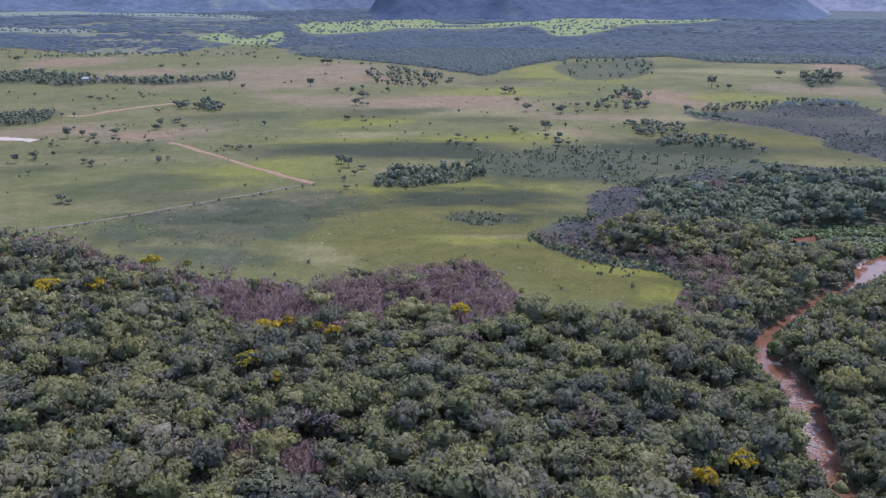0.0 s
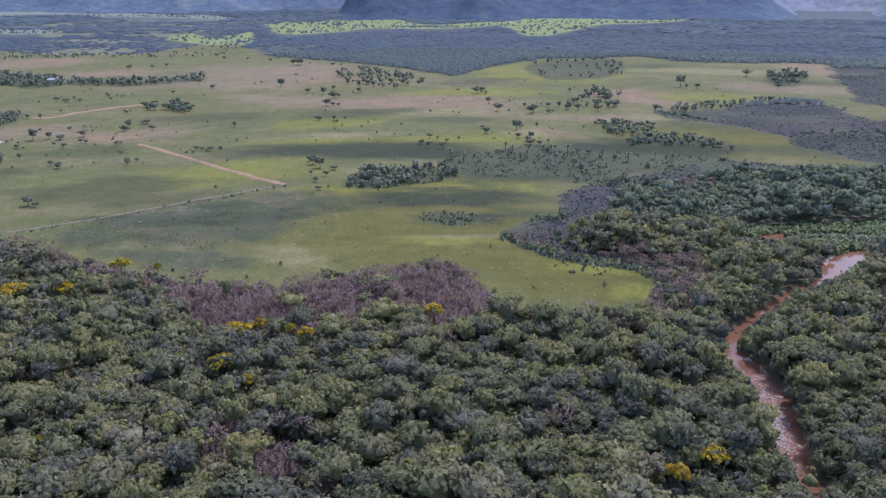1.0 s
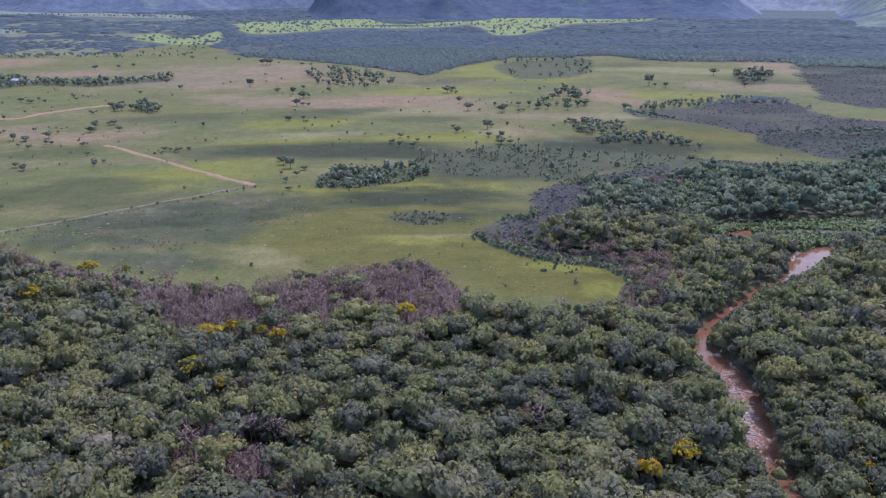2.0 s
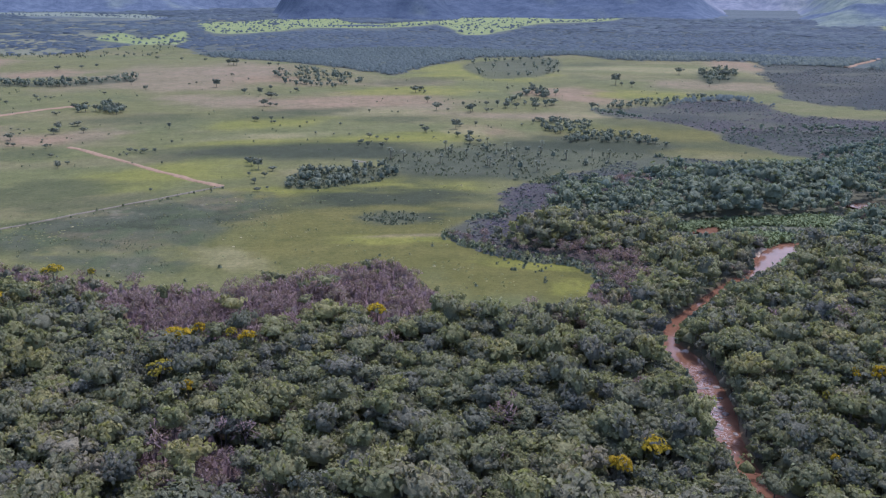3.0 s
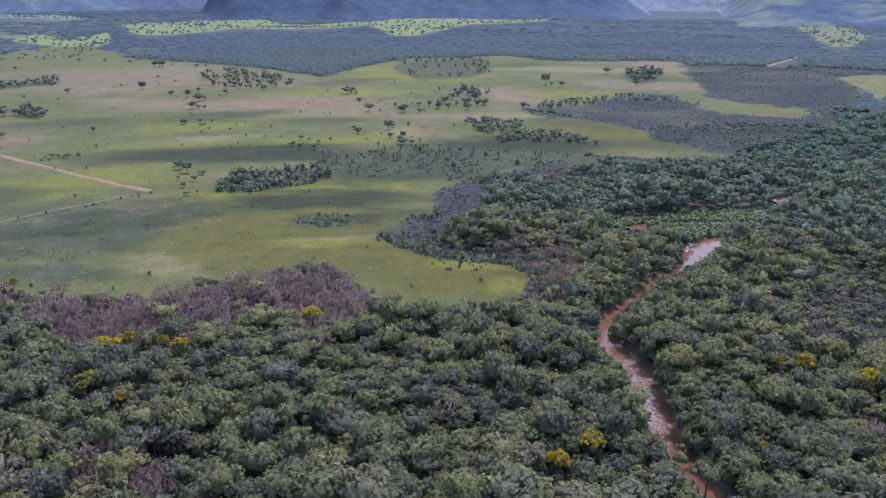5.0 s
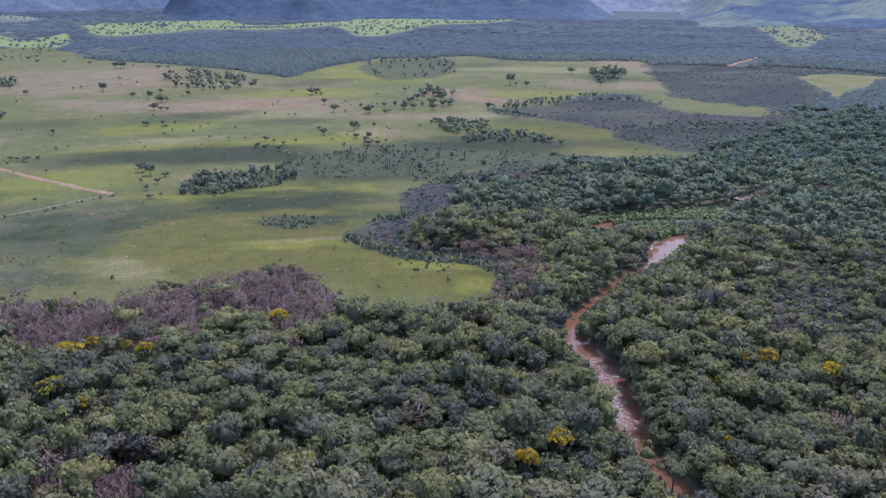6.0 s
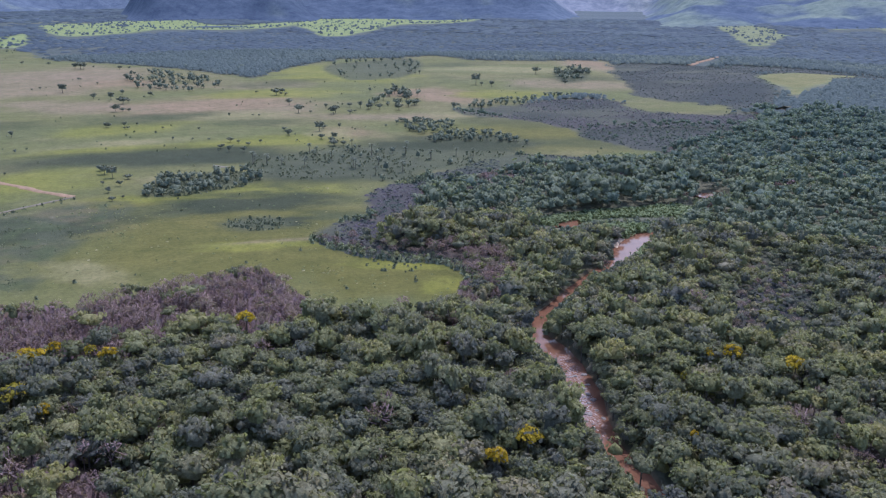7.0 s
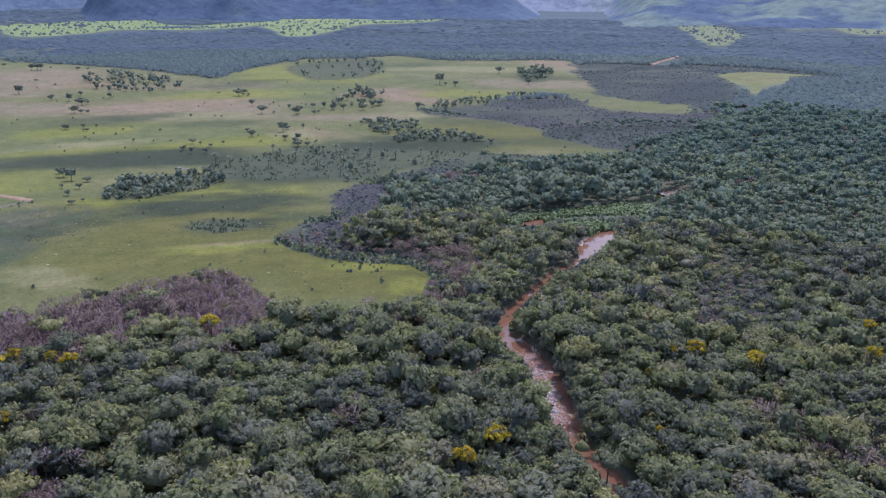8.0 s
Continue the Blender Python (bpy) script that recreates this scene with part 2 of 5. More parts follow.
# ---- geometry of the plan ----
def smoothed(points, closed=True, steps=4):
    """A Catmull-Rom line through the points."""
    p = np.array(points, float)
    n, out = len(p), []
    for i in range(n if closed else n - 1):
        if closed:
            a, b, c, d = p[i - 1], p[i], p[(i + 1) % n], p[(i + 2) % n]
        else:
            a, b, c, d = p[max(i - 1, 0)], p[i], p[i + 1], p[min(i + 2, n - 1)]
        for s in np.arange(steps) / steps:
            out.append(0.5 * (2 * b + (c - a) * s + (2 * a - 5 * b + 4 * c - d) * s**2 + (3 * b - a - 3 * c + d) * s**3))
    if not closed:
        out.append(p[-1])
    return np.array(out)


def line_distance(x, y, line, closed=True):
    best = np.full(x.shape, 1e9)
    ends = np.roll(line, -1, 0) if closed else line[1:]
    for (ax, ay), (bx, by) in zip(line, ends):
        dx, dy = bx - ax, by - ay
        s = np.clip(((x - ax) * dx + (y - ay) * dy) / (dx * dx + dy * dy + 1e-9), 0, 1)
        best = np.minimum(best, np.hypot(x - ax - s * dx, y - ay - s * dy))
    return best


def depth_inside(x, y, line):
    """Metres from the outline, positive inside."""
    inside = np.zeros(x.shape, bool)
    for (ax, ay), (bx, by) in zip(line, np.roll(line, -1, 0)):
        if ay != by:
            inside ^= ((ay > y) != (by > y)) & (x < (bx - ax) * (y - ay) / (by - ay) + ax)
    return np.where(inside, 1, -1) * line_distance(x, y, line)


def step(a, b, v):
    s = np.clip((v - a) / (b - a), 0, 1)
    return s * s * (3 - 2 * s)


def hashed(ix, iy, seed):
    v = np.sin(ix * 127.1 + iy * 311.7 + seed * 74.7) * 43758.5453
    return v - np.floor(v)


def lumps(x, y, size, seed=0):
    """Smooth value noise, 0 to 1."""
    u, v = x / size, y / size
    iu, iv = np.floor(u), np.floor(v)
    fu, fv = u - iu, v - iv
    fu, fv = fu * fu * (3 - 2 * fu), fv * fv * (3 - 2 * fv)
    a = hashed(iu, iv, seed) * (1 - fu) + hashed(iu + 1, iv, seed) * fu
    b = hashed(iu, iv + 1, seed) * (1 - fu) + hashed(iu + 1, iv + 1, seed) * fu
    return a * (1 - fv) + b * fv


def ragged(x, y, size, seed):
    return (lumps(x, y, size, seed) + 0.5 * lumps(x, y, size / 2.3, seed + 1) + 0.25 * lumps(x, y, size / 5, seed + 2)) / 1.75 - 0.5


FIELD = smoothed(FIELD_NEAR_SIDE + FIELD_EAST_SIDE + FIELD_FAR_SIDE, steps=2)
RIVER = np.concatenate([smoothed(RIVER_WEST_BANK, False), smoothed(RIVER_EAST_BANK, False)[::-1]])
UPPER_RIVER = smoothed(UPSTREAM, False)
FAR_RIVER = smoothed(FAR_REACH, False)
OXBOW_LINE = smoothed(OXBOW)
CLEARINGS = {k: smoothed(v) for k, v in FAR_CLEARINGS.items()}
SCRUBS = {k: smoothed(v) for k, v in SCRUB.items()}
DARK_STANDS = [smoothed(v) for v in DARK_STAND.values()]
LOW_WOODS = {k: smoothed(v) for k, v in LOW_WOOD.items()}
DARK_HEATH_LINE = smoothed(DARK_HEATH)
SAND_LINE = smoothed(SANDBAR)
ROAD_LINE = smoothed(EAST_ROAD, False)
BARES = {k: smoothed(v) for k, v in BARE.items()}
LOWS = {k: smoothed(v) for k, v in LOW_GREEN.items()}


def near_mask(x, y, line, margin):
    """Which points lie near the outline's box: the rest need no test."""
    (x0, y0), (x1, y1) = line.min(0) - margin, line.max(0) + margin
    return (x > x0) & (x < x1) & (y > y0) & (y < y1)


def depth_in(x, y, line, margin=60.0):
    out = np.full(x.shape, -margin)
    m = near_mask(x, y, line, margin)
    if m.any():
        out[m] = np.maximum(depth_inside(x[m], y[m], line), -margin)
    return out


def channel(x, y):
    """Metres inside the river's and the oxbow's banks, negative on land."""
    d = np.maximum(depth_in(x, y, RIVER), depth_in(x, y, OXBOW_LINE))
    out = d.copy()
    for line in (UPPER_RIVER, FAR_RIVER):
        m = near_mask(x, y, line, 40)
        if m.any():
            out[m] = np.maximum(d[m], 6.0 - line_distance(x[m], y[m], line, False))
    return out


def height(x, y):
    """The ground's height."""
    r = np.hypot(x, y)
    swell = np.sin(x / 190 + 1.3) * np.sin(y / 240 + 0.4) + 0.6 * np.sin(x / 83 - y / 131) + 0.5 * np.sin(y / 67 + x / 210 + 2)
    z = swell * (0.9 * step(330, 700, r) + 2.0 * step(900, 1600, r))
    z += 0.5 * ragged(x, y, 30, 5)
    d = channel(x, y) + 1.5 * ragged(x, y, 7, 9)
    return z * step(2, 25, -d) - 3.2 * step(-2.5, 1.5, d)


def ground_at(x, y):
    return float(height(np.array([x], float), np.array([y], float))[0])


def field_depth(x, y):
    return depth_in(x, y, FIELD, 200) + 9 * ragged(x, y, 38, 21) + (4 + 22 * step(450, 1000, np.hypot(x, y))) * ragged(x, y, 17, 23)


def clearing_depth(x, y):
    out = np.full(x.shape, -60.0)
    for line in CLEARINGS.values():
        out = np.maximum(out, depth_in(x, y, line))
    return out + 40 * ragged(x, y, 160, 31) + 26 * ragged(x, y, 46, 33)


# ---- materials ----
def material(name):
    m = bpy.data.materials.new(name)
    m.use_nodes = True
    t = m.node_tree
    return m, t, t.nodes["Principled BSDF"]


def node(t, kind, **values):
    n = t.nodes.new("ShaderNode" + kind)
    for key, value in values.items():
        n.inputs[key.replace("_", " ")].default_value = value
    return n


def ramp(t, source, stops):
    r = t.nodes.new("ShaderNodeValToRGB")
    e = r.color_ramp.elements
    while len(e) < len(stops):
        e.new(0.5)
    for spot, (at, colour) in zip(e, stops):
        spot.position, spot.color = at, (*colour, 1)
    t.links.new(source, r.inputs[0])
    return r.outputs[0]


def mathed(t, operation, a, b):
    n = t.nodes.new("ShaderNodeMath")
    n.operation = operation
    for spot, v in ((0, a), (1, b)):
        if isinstance(v, (int, float)):
            n.inputs[spot].default_value = v
        else:
            t.links.new(v, n.inputs[spot])
    return n.outputs[0]


def mixed(t, kind, factor, a, b):
    n = t.nodes.new("ShaderNodeMix")
    n.data_type, n.blend_type = "RGBA", kind
    for spot, v in (("Factor_Float", factor), ("A_Color", a), ("B_Color", b)):
        socket = next(s for s in n.inputs if s.identifier == spot)
        if isinstance(v, (int, float)):
            socket.default_value = v
        elif isinstance(v, tuple):
            socket.default_value = (*v, 1)
        else:
            t.links.new(v, socket)
    return next(s for s in n.outputs if s.identifier == "Result_Color")


def textured(t, scale, detail=3.0, rough=0.6):
    """Noise at so many cycles a metre, in world space."""
    at = t.nodes.new("ShaderNodeNewGeometry")
    n = node(t, "TexNoise", Scale=scale, Detail=detail, Roughness=rough)
    t.links.new(at.outputs["Position"], n.inputs["Vector"])
    return n.outputs[0]


def bumped(t, bsdf, source, strength, distance):
    b = node(t, "Bump", Strength=strength, Distance=distance)
    t.links.new(source, b.inputs["Height"])
    t.links.new(b.outputs[0], bsdf.inputs["Normal"])


def foliage(name, stops, gloss=0.1, spread=0.24, shine=0.8, grain=1.8, relief=0.95, thin=0.38):
    """Leaves: a tone for each tree, a shade for each spray of leaves."""
    m, t, bsdf = material(name)
    tone = t.nodes.new("ShaderNodeAttribute")
    tone.attribute_name = "tone"
    each = t.nodes.new("ShaderNodeObjectInfo")
    total = mathed(t, "FRACT", mathed(t, "ADD", tone.outputs["Fac"], each.outputs["Random"]), 0)
    colour = ramp(t, total, stops)
    leaf = t.nodes.new("ShaderNodeNewGeometry")
    shade = mathed(t, "ADD", mathed(t, "MULTIPLY", leaf.outputs["Random Per Island"], spread), 1 - spread / 2)
    patch = mathed(t, "ADD", mathed(t, "MULTIPLY", textured(t, 1.5, 4.0, 0.75), grain), 1 - grain / 2)
    if relief:
        bumped(t, bsdf, textured(t, 1.5, 4.0, 0.75), relief, 0.7)
    grey = t.nodes.new("ShaderNodeCombineColor")
    for spot in range(3):
        t.links.new(mathed(t, "MULTIPLY", shade, patch), grey.inputs[spot])
    colour = mixed(t, "MULTIPLY", 1.0, colour, grey.outputs[0])
    t.links.new(colour, bsdf.inputs["Base Color"])
    bsdf.inputs["Roughness"].default_value = shine
    bsdf.inputs["Specular IOR Level"].default_value = gloss
    glow = t.nodes.new("ShaderNodeBsdfTranslucent")
    t.links.new(mixed(t, "MULTIPLY", 1.0, colour, (1.1, 1.18, 0.78)), glow.inputs[0])
    mix = node(t, "MixShader", Fac=thin)
    t.links.new(bsdf.outputs[0], mix.inputs[1])
    t.links.new(glow.outputs[0], mix.inputs[2])
    t.links.new(mix.outputs[0], t.nodes["Material Output"].inputs[0])
    return m


def plain_wood(name, dark, light):
    m, t, bsdf = material(name)
    t.links.new(ramp(t, textured(t, 3.0, 4), [(0.3, dark), (0.7, light)]), bsdf.inputs["Base Color"])
    bsdf.inputs["Roughness"].default_value = 0.85
    return m


LEAVES = foliage("forest_leaves", [(0.0, (0.122, 0.128, 0.114)), (0.16, (0.146, 0.152, 0.123)), (0.3, (0.153, 0.162, 0.119)), (0.42, (0.205, 0.212, 0.116)), (0.52, (0.173, 0.174, 0.141)), (0.64, (0.231, 0.236, 0.114)), (0.76, (0.197, 0.208, 0.123)), (0.86, (0.272, 0.258, 0.121)), (0.94, (0.238, 0.216, 0.165)), (1.0, (0.225, 0.226, 0.128))], gloss=0.05, grain=1.3, spread=0.45, thin=0.36)
FIELD_LEAVES = foliage("savanna_leaves", [(0.0, (0.104, 0.118, 0.092)), (0.6, (0.134, 0.148, 0.108)), (1.0, (0.162, 0.172, 0.122))], relief=0.5, thin=0.15)
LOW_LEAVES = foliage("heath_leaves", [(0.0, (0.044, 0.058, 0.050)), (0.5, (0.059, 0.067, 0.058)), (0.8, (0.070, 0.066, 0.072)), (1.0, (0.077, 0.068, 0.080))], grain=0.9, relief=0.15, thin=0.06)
SCRUB_LEAVES = foliage("scrub_leaves", [(0.0, (0.084, 0.099, 0.062)), (0.5, (0.106, 0.121, 0.071)), (1.0, (0.133, 0.142, 0.083))], grain=1.2, relief=0.4, thin=0.12)
GROVE_LEAVES = foliage("grove_leaves", [(0.0, (0.095, 0.114, 0.087)), (0.6, (0.119, 0.139, 0.099)), (1.0, (0.143, 0.160, 0.109))], relief=0.4, thin=0.15)
TUSSOCK = foliage("tussock_leaves", [(0.0, (0.087, 0.105, 0.049)), (0.5, (0.117, 0.126, 0.054)), (0.85, (0.150, 0.150, 0.068)), (1.0, (0.255, 0.225, 0.135))], grain=0.8, relief=0.2, thin=0.1)
# forest leaves again, greyed and blued for the haze beyond 430 m
HAZED_RIVER_LEAVES = foliage("hazed_river_leaves", [(0.0, (0.102, 0.133, 0.120)), (0.2, (0.131, 0.167, 0.132)), (0.4, (0.122, 0.160, 0.134)), (0.6, (0.156, 0.193, 0.140)), (0.8, (0.142, 0.176, 0.142)), (0.92, (0.180, 0.214, 0.143)), (1.0, (0.158, 0.167, 0.165))], gloss=0.05, grain=0.8, spread=0.25, relief=0.45, thin=0.36)
# midway between the near leaf colours and that haze tint
HALF_HAZED_LEAVES = foliage("half_hazed_leaves", [(0.0, (0.116, 0.139, 0.110)), (0.25, (0.152, 0.177, 0.123)), (0.45, (0.146, 0.173, 0.125)), (0.65, (0.187, 0.212, 0.125)), (0.82, (0.172, 0.197, 0.130)), (0.94, (0.219, 0.236, 0.127)), (1.0, (0.183, 0.184, 0.156))], gloss=0.05, grain=1.0, spread=0.3, relief=0.8, thin=0.28)
# farthest two: distance haze mixed into the leaf colour as blue
HAZED_HORIZON_LEAVES = foliage("hazed_horizon_leaves", [(0.0, (0.042, 0.058, 0.074)), (0.5, (0.053, 0.073, 0.091)), (1.0, (0.064, 0.086, 0.095))], gloss=0.05, spread=0.06, grain=0.25, relief=0.0, thin=0.08)
HAZED_FAR_LEAVES = foliage("hazed_distant_leaves", [(0.0, (0.056, 0.076, 0.078)), (0.6, (0.072, 0.095, 0.091)), (1.0, (0.088, 0.110, 0.093))], gloss=0.05, spread=0.08, grain=0.5, relief=0.1, thin=0.08)
REED_LEAVES = foliage("reed_leaves", [(0.0, (0.134, 0.179, 0.094)), (1.0, (0.172, 0.212, 0.109))], grain=0.8, thin=0.15)
FLOWERS = foliage("yellow_blossom", [(0.0, (0.36, 0.24, 0.02)), (0.5, (0.42, 0.3, 0.025)), (1.0, (0.26, 0.23, 0.04))], gloss=0.1)
TWIGS = foliage("bare_twigs", [(0.0, (0.188, 0.135, 0.146)), (0.5, (0.226, 0.164, 0.174)), (0.8, (0.258, 0.194, 0.197)), (1.0, (0.200, 0.172, 0.146))], gloss=0.05, shine=0.9, grain=0.8, relief=0.2)
BARK = plain_wood("bark", (0.05, 0.042, 0.035), (0.13, 0.11, 0.09))

GROUND, gt, gb = material("ground_cover")
cover = gt.nodes.new("ShaderNodeAttribute")
cover.attribute_name = "cover"
fine = ramp(gt, textured(gt, 0.45, 5, 0.7), [(0.25, (0.68, 0.7, 0.66)), (0.75, (1.28, 1.26, 1.22))])
middle = ramp(gt, textured(gt, 0.11, 4, 0.65), [(0.3, (0.82, 0.84, 0.8)), (0.7, (1.17, 1.15, 1.18))])
broad = ramp(gt, textured(gt, 0.035, 4, 0.6), [(0.3, (0.84, 0.88, 0.8)), (0.7, (1.14, 1.1, 1.12))])
gt.links.new(mixed(gt, "MULTIPLY", 1.0, mixed(gt, "MULTIPLY", 1.0, mixed(gt, "MULTIPLY", 1.0, cover.outputs["Color"], fine), middle), broad), gb.inputs["Base Color"])
gb.inputs["Roughness"].default_value = 0.95
gb.inputs["Specular IOR Level"].default_value = 0.15
bumped(gt, gb, textured(gt, 0.9, 5, 0.7), 0.5, 0.5)

DIRT, dt, db = material("red_dirt")
dt.links.new(ramp(dt, textured(dt, 0.35, 5, 0.65), [(0.28, (0.105, 0.084, 0.042)), (0.45, (0.19, 0.118, 0.066)), (0.8, (0.265, 0.168, 0.1))]), db.inputs["Base Color"])
db.inputs["Roughness"].default_value = 0.95
bumped(dt, db, textured(dt, 2.0, 4), 0.4, 0.15)

PALE_DIRT, dt, db = material("pale_dirt")
dt.links.new(ramp(dt, textured(dt, 0.3, 5, 0.65), [(0.25, (0.2, 0.17, 0.125)), (0.5, (0.33, 0.28, 0.22)), (0.8, (0.46, 0.4, 0.34))]), db.inputs["Base Color"])
db.inputs["Roughness"].default_value = 0.95
bumped(dt, db, textured(dt, 2.0, 4), 0.4, 0.15)

TRODDEN, dt, db = material("trodden_earth")
dt.links.new(ramp(dt, textured(dt, 0.25, 5, 0.7), [(0.3, (0.07, 0.068, 0.045)), (0.55, (0.13, 0.11, 0.078)), (0.8, (0.19, 0.155, 0.115))]), db.inputs["Base Color"])
db.inputs["Roughness"].default_value = 0.95

SAND, st, sb = material("river_sand")
st.links.new(ramp(st, textured(st, 0.8, 4), [(0.3, (0.24, 0.17, 0.11)), (0.7, (0.42, 0.33, 0.25))]), sb.inputs["Base Color"])
sb.inputs["Roughness"].default_value = 0.9

WATER, rt, rb = material("muddy_water")
silt = ramp(rt, textured(rt, 0.12, 4), [(0.3, (0.12, 0.06, 0.038)), (0.7, (0.17, 0.088, 0.056))])
breaking = rt.nodes.new("ShaderNodeAttribute")
breaking.attribute_name = "foam"
crests = mathed(rt, "MULTIPLY", ramp(rt, textured(rt, 1.3, 5, 0.75), [(0.46, (0, 0, 0)), (0.66, (1, 1, 1))]), breaking.outputs["Fac"])
rt.links.new(mixed(rt, "MIX", crests, silt, (0.32, 0.285, 0.29)), rb.inputs["Base Color"])
rb.inputs["Roughness"].default_value = 0.1
rb.inputs["Specular IOR Level"].default_value = 0.11
bumped(rt, rb, textured(rt, 0.9, 3), 0.12, 0.06)

FOAM, ft, fb = material("white_water")
ft.links.new(ramp(ft, textured(ft, 1.2, 4), [(0.35, (0.2, 0.15, 0.13)), (0.65, (0.4, 0.37, 0.37))]), fb.inputs["Base Color"])
fb.inputs["Roughness"].default_value = 0.5

ROCK, kt, kb = material("wet_rock")
kt.links.new(ramp(kt, textured(kt, 1.5, 4), [(0.3, (0.05, 0.042, 0.04)), (0.7, (0.2, 0.17, 0.16))]), kb.inputs["Base Color"])
kb.inputs["Roughness"].default_value = 0.5

HILLS, ht, hb = material("hazed_hills")
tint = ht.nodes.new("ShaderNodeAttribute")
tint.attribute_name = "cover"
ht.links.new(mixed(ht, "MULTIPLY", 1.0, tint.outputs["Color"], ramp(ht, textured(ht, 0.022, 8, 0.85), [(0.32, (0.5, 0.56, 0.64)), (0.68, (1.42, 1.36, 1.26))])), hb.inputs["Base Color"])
hb.inputs["Roughness"].default_value = 1.0
hb.inputs["Specular IOR Level"].default_value = 0.0


# ---- meshes from arrays ----
def quads_mesh(name, verts, quads, mats, slots=None, points=None, smooth=False, normals=None):
    """A mesh of quads from arrays; points: attributes by name, one value or colour a vertex."""
    me = bpy.data.meshes.new(name)
    me.vertices.add(len(verts))
    me.vertices.foreach_set("co", np.ascontiguousarray(verts, np.float32).ravel())
    me.loops.add(4 * len(quads))
    me.loops.foreach_set("vertex_index", np.ascontiguousarray(quads, np.int32).ravel())
    me.polygons.add(len(quads))
    me.polygons.foreach_set("loop_start", np.arange(0, 4 * len(quads), 4, dtype=np.int32))
    for m in mats:
        me.materials.append(m)
    if slots is not None:
        me.polygons.foreach_set("material_index", np.ascontiguousarray(slots, np.int32))
    if smooth:
        me.polygons.foreach_set("use_smooth", np.ones(len(quads), bool))
    for key, value in (points or {}).items():
        value = np.asarray(value, np.float32)
        if value.ndim == 1:
            me.attributes.new(key, "FLOAT", "POINT").data.foreach_set("value", value)
        else:
            me.attributes.new(key, "FLOAT_COLOR", "POINT").data.foreach_set("color", np.c_[value, np.ones(len(value))].astype(np.float32).ravel())
    if normals is not None:
        me.attributes.new("custom_normal", "FLOAT_VECTOR", "POINT").data.foreach_set("vector", np.ascontiguousarray(normals, np.float32).ravel())
    me.update(calc_edges=True)
    return me


# ---- ground sheet ----
def cover_colour(x, y):
    """What grows on or covers the ground, as a base colour that includes cloud shade and haze."""
    n = len(x)
    r = np.hypot(x, y)
    floor = np.array([0.09, 0.093, 0.068])
    grass = np.array([0.096, 0.098, 0.038])
    col = np.tile(floor, (n, 1))

    def lay(colour, amount):
        col[:] = col * (1 - amount[:, None]) + np.array(colour) * amount[:, None]

    for line in BARES.values():
        lay((0.085, 0.07, 0.068), 0.85 * step(-4, 4, depth_in(x, y, line, 30)))
    # far floor takes the same painted haze as the woods on it
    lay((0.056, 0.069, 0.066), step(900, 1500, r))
    west = step(-4.5, -9, np.degrees(np.arctan2(x, y))) * step(1500, 1700, r)
    lay((0.115, 0.122, 0.085), west * step(0.06, -0.06, ragged(x, y, 170, 97)))
    # bluish distance haze laid into the outermost ground
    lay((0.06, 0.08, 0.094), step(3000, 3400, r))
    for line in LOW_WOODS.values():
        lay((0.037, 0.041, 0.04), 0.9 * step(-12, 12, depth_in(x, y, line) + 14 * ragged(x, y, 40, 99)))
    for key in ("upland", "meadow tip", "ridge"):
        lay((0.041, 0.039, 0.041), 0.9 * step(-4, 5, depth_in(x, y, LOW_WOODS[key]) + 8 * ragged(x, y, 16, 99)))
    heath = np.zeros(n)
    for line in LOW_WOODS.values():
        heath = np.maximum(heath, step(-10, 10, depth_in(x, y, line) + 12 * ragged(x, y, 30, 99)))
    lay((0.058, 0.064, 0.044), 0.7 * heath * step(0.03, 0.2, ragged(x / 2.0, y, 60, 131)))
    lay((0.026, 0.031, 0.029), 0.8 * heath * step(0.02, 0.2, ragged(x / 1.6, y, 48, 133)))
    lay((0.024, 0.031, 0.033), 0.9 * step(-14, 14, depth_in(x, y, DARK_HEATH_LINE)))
    open_ground = step(-3, 4, field_depth(x, y))
    lay(grass, open_ground)
    lay((0.084, 0.094, 0.036), open_ground * step(0.4, 0.75, lumps(x / 2.2, y, 60, 3)) * 0.7)
    lay((0.128, 0.112, 0.06), open_ground * step(0.02, 0.22, ragged(x / 2.5, y, 46, 13)) * 0.55)
    lay((0.07, 0.078, 0.038), open_ground * step(0.05, 0.25, ragged(x / 2.0, y, 26, 17)) * 0.4)
    # the two darkest sets paint cloud shade over grass, besides some damp spots
    for spots, colour, amount in ((MEADOW, (0.083, 0.08, 0.02), 0.92), (DRY, (0.156, 0.122, 0.082), 0.74), (RED, (0.165, 0.116, 0.074), 0.65), (LUSH, (0.128, 0.13, 0.026), 0.8), (PALE, (0.155, 0.142, 0.07), 0.8), (FAINT_SHADE_AND_DAMP, (0.046, 0.054, 0.024), 0.7), (SHADE_AND_DAMP, (0.026, 0.034, 0.018), 0.95)):
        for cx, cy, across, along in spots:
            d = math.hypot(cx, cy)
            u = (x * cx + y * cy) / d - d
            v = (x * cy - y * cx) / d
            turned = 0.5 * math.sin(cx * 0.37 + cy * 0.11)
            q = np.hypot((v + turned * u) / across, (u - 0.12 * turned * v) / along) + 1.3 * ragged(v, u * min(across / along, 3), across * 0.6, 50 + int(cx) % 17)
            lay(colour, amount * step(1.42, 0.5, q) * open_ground)
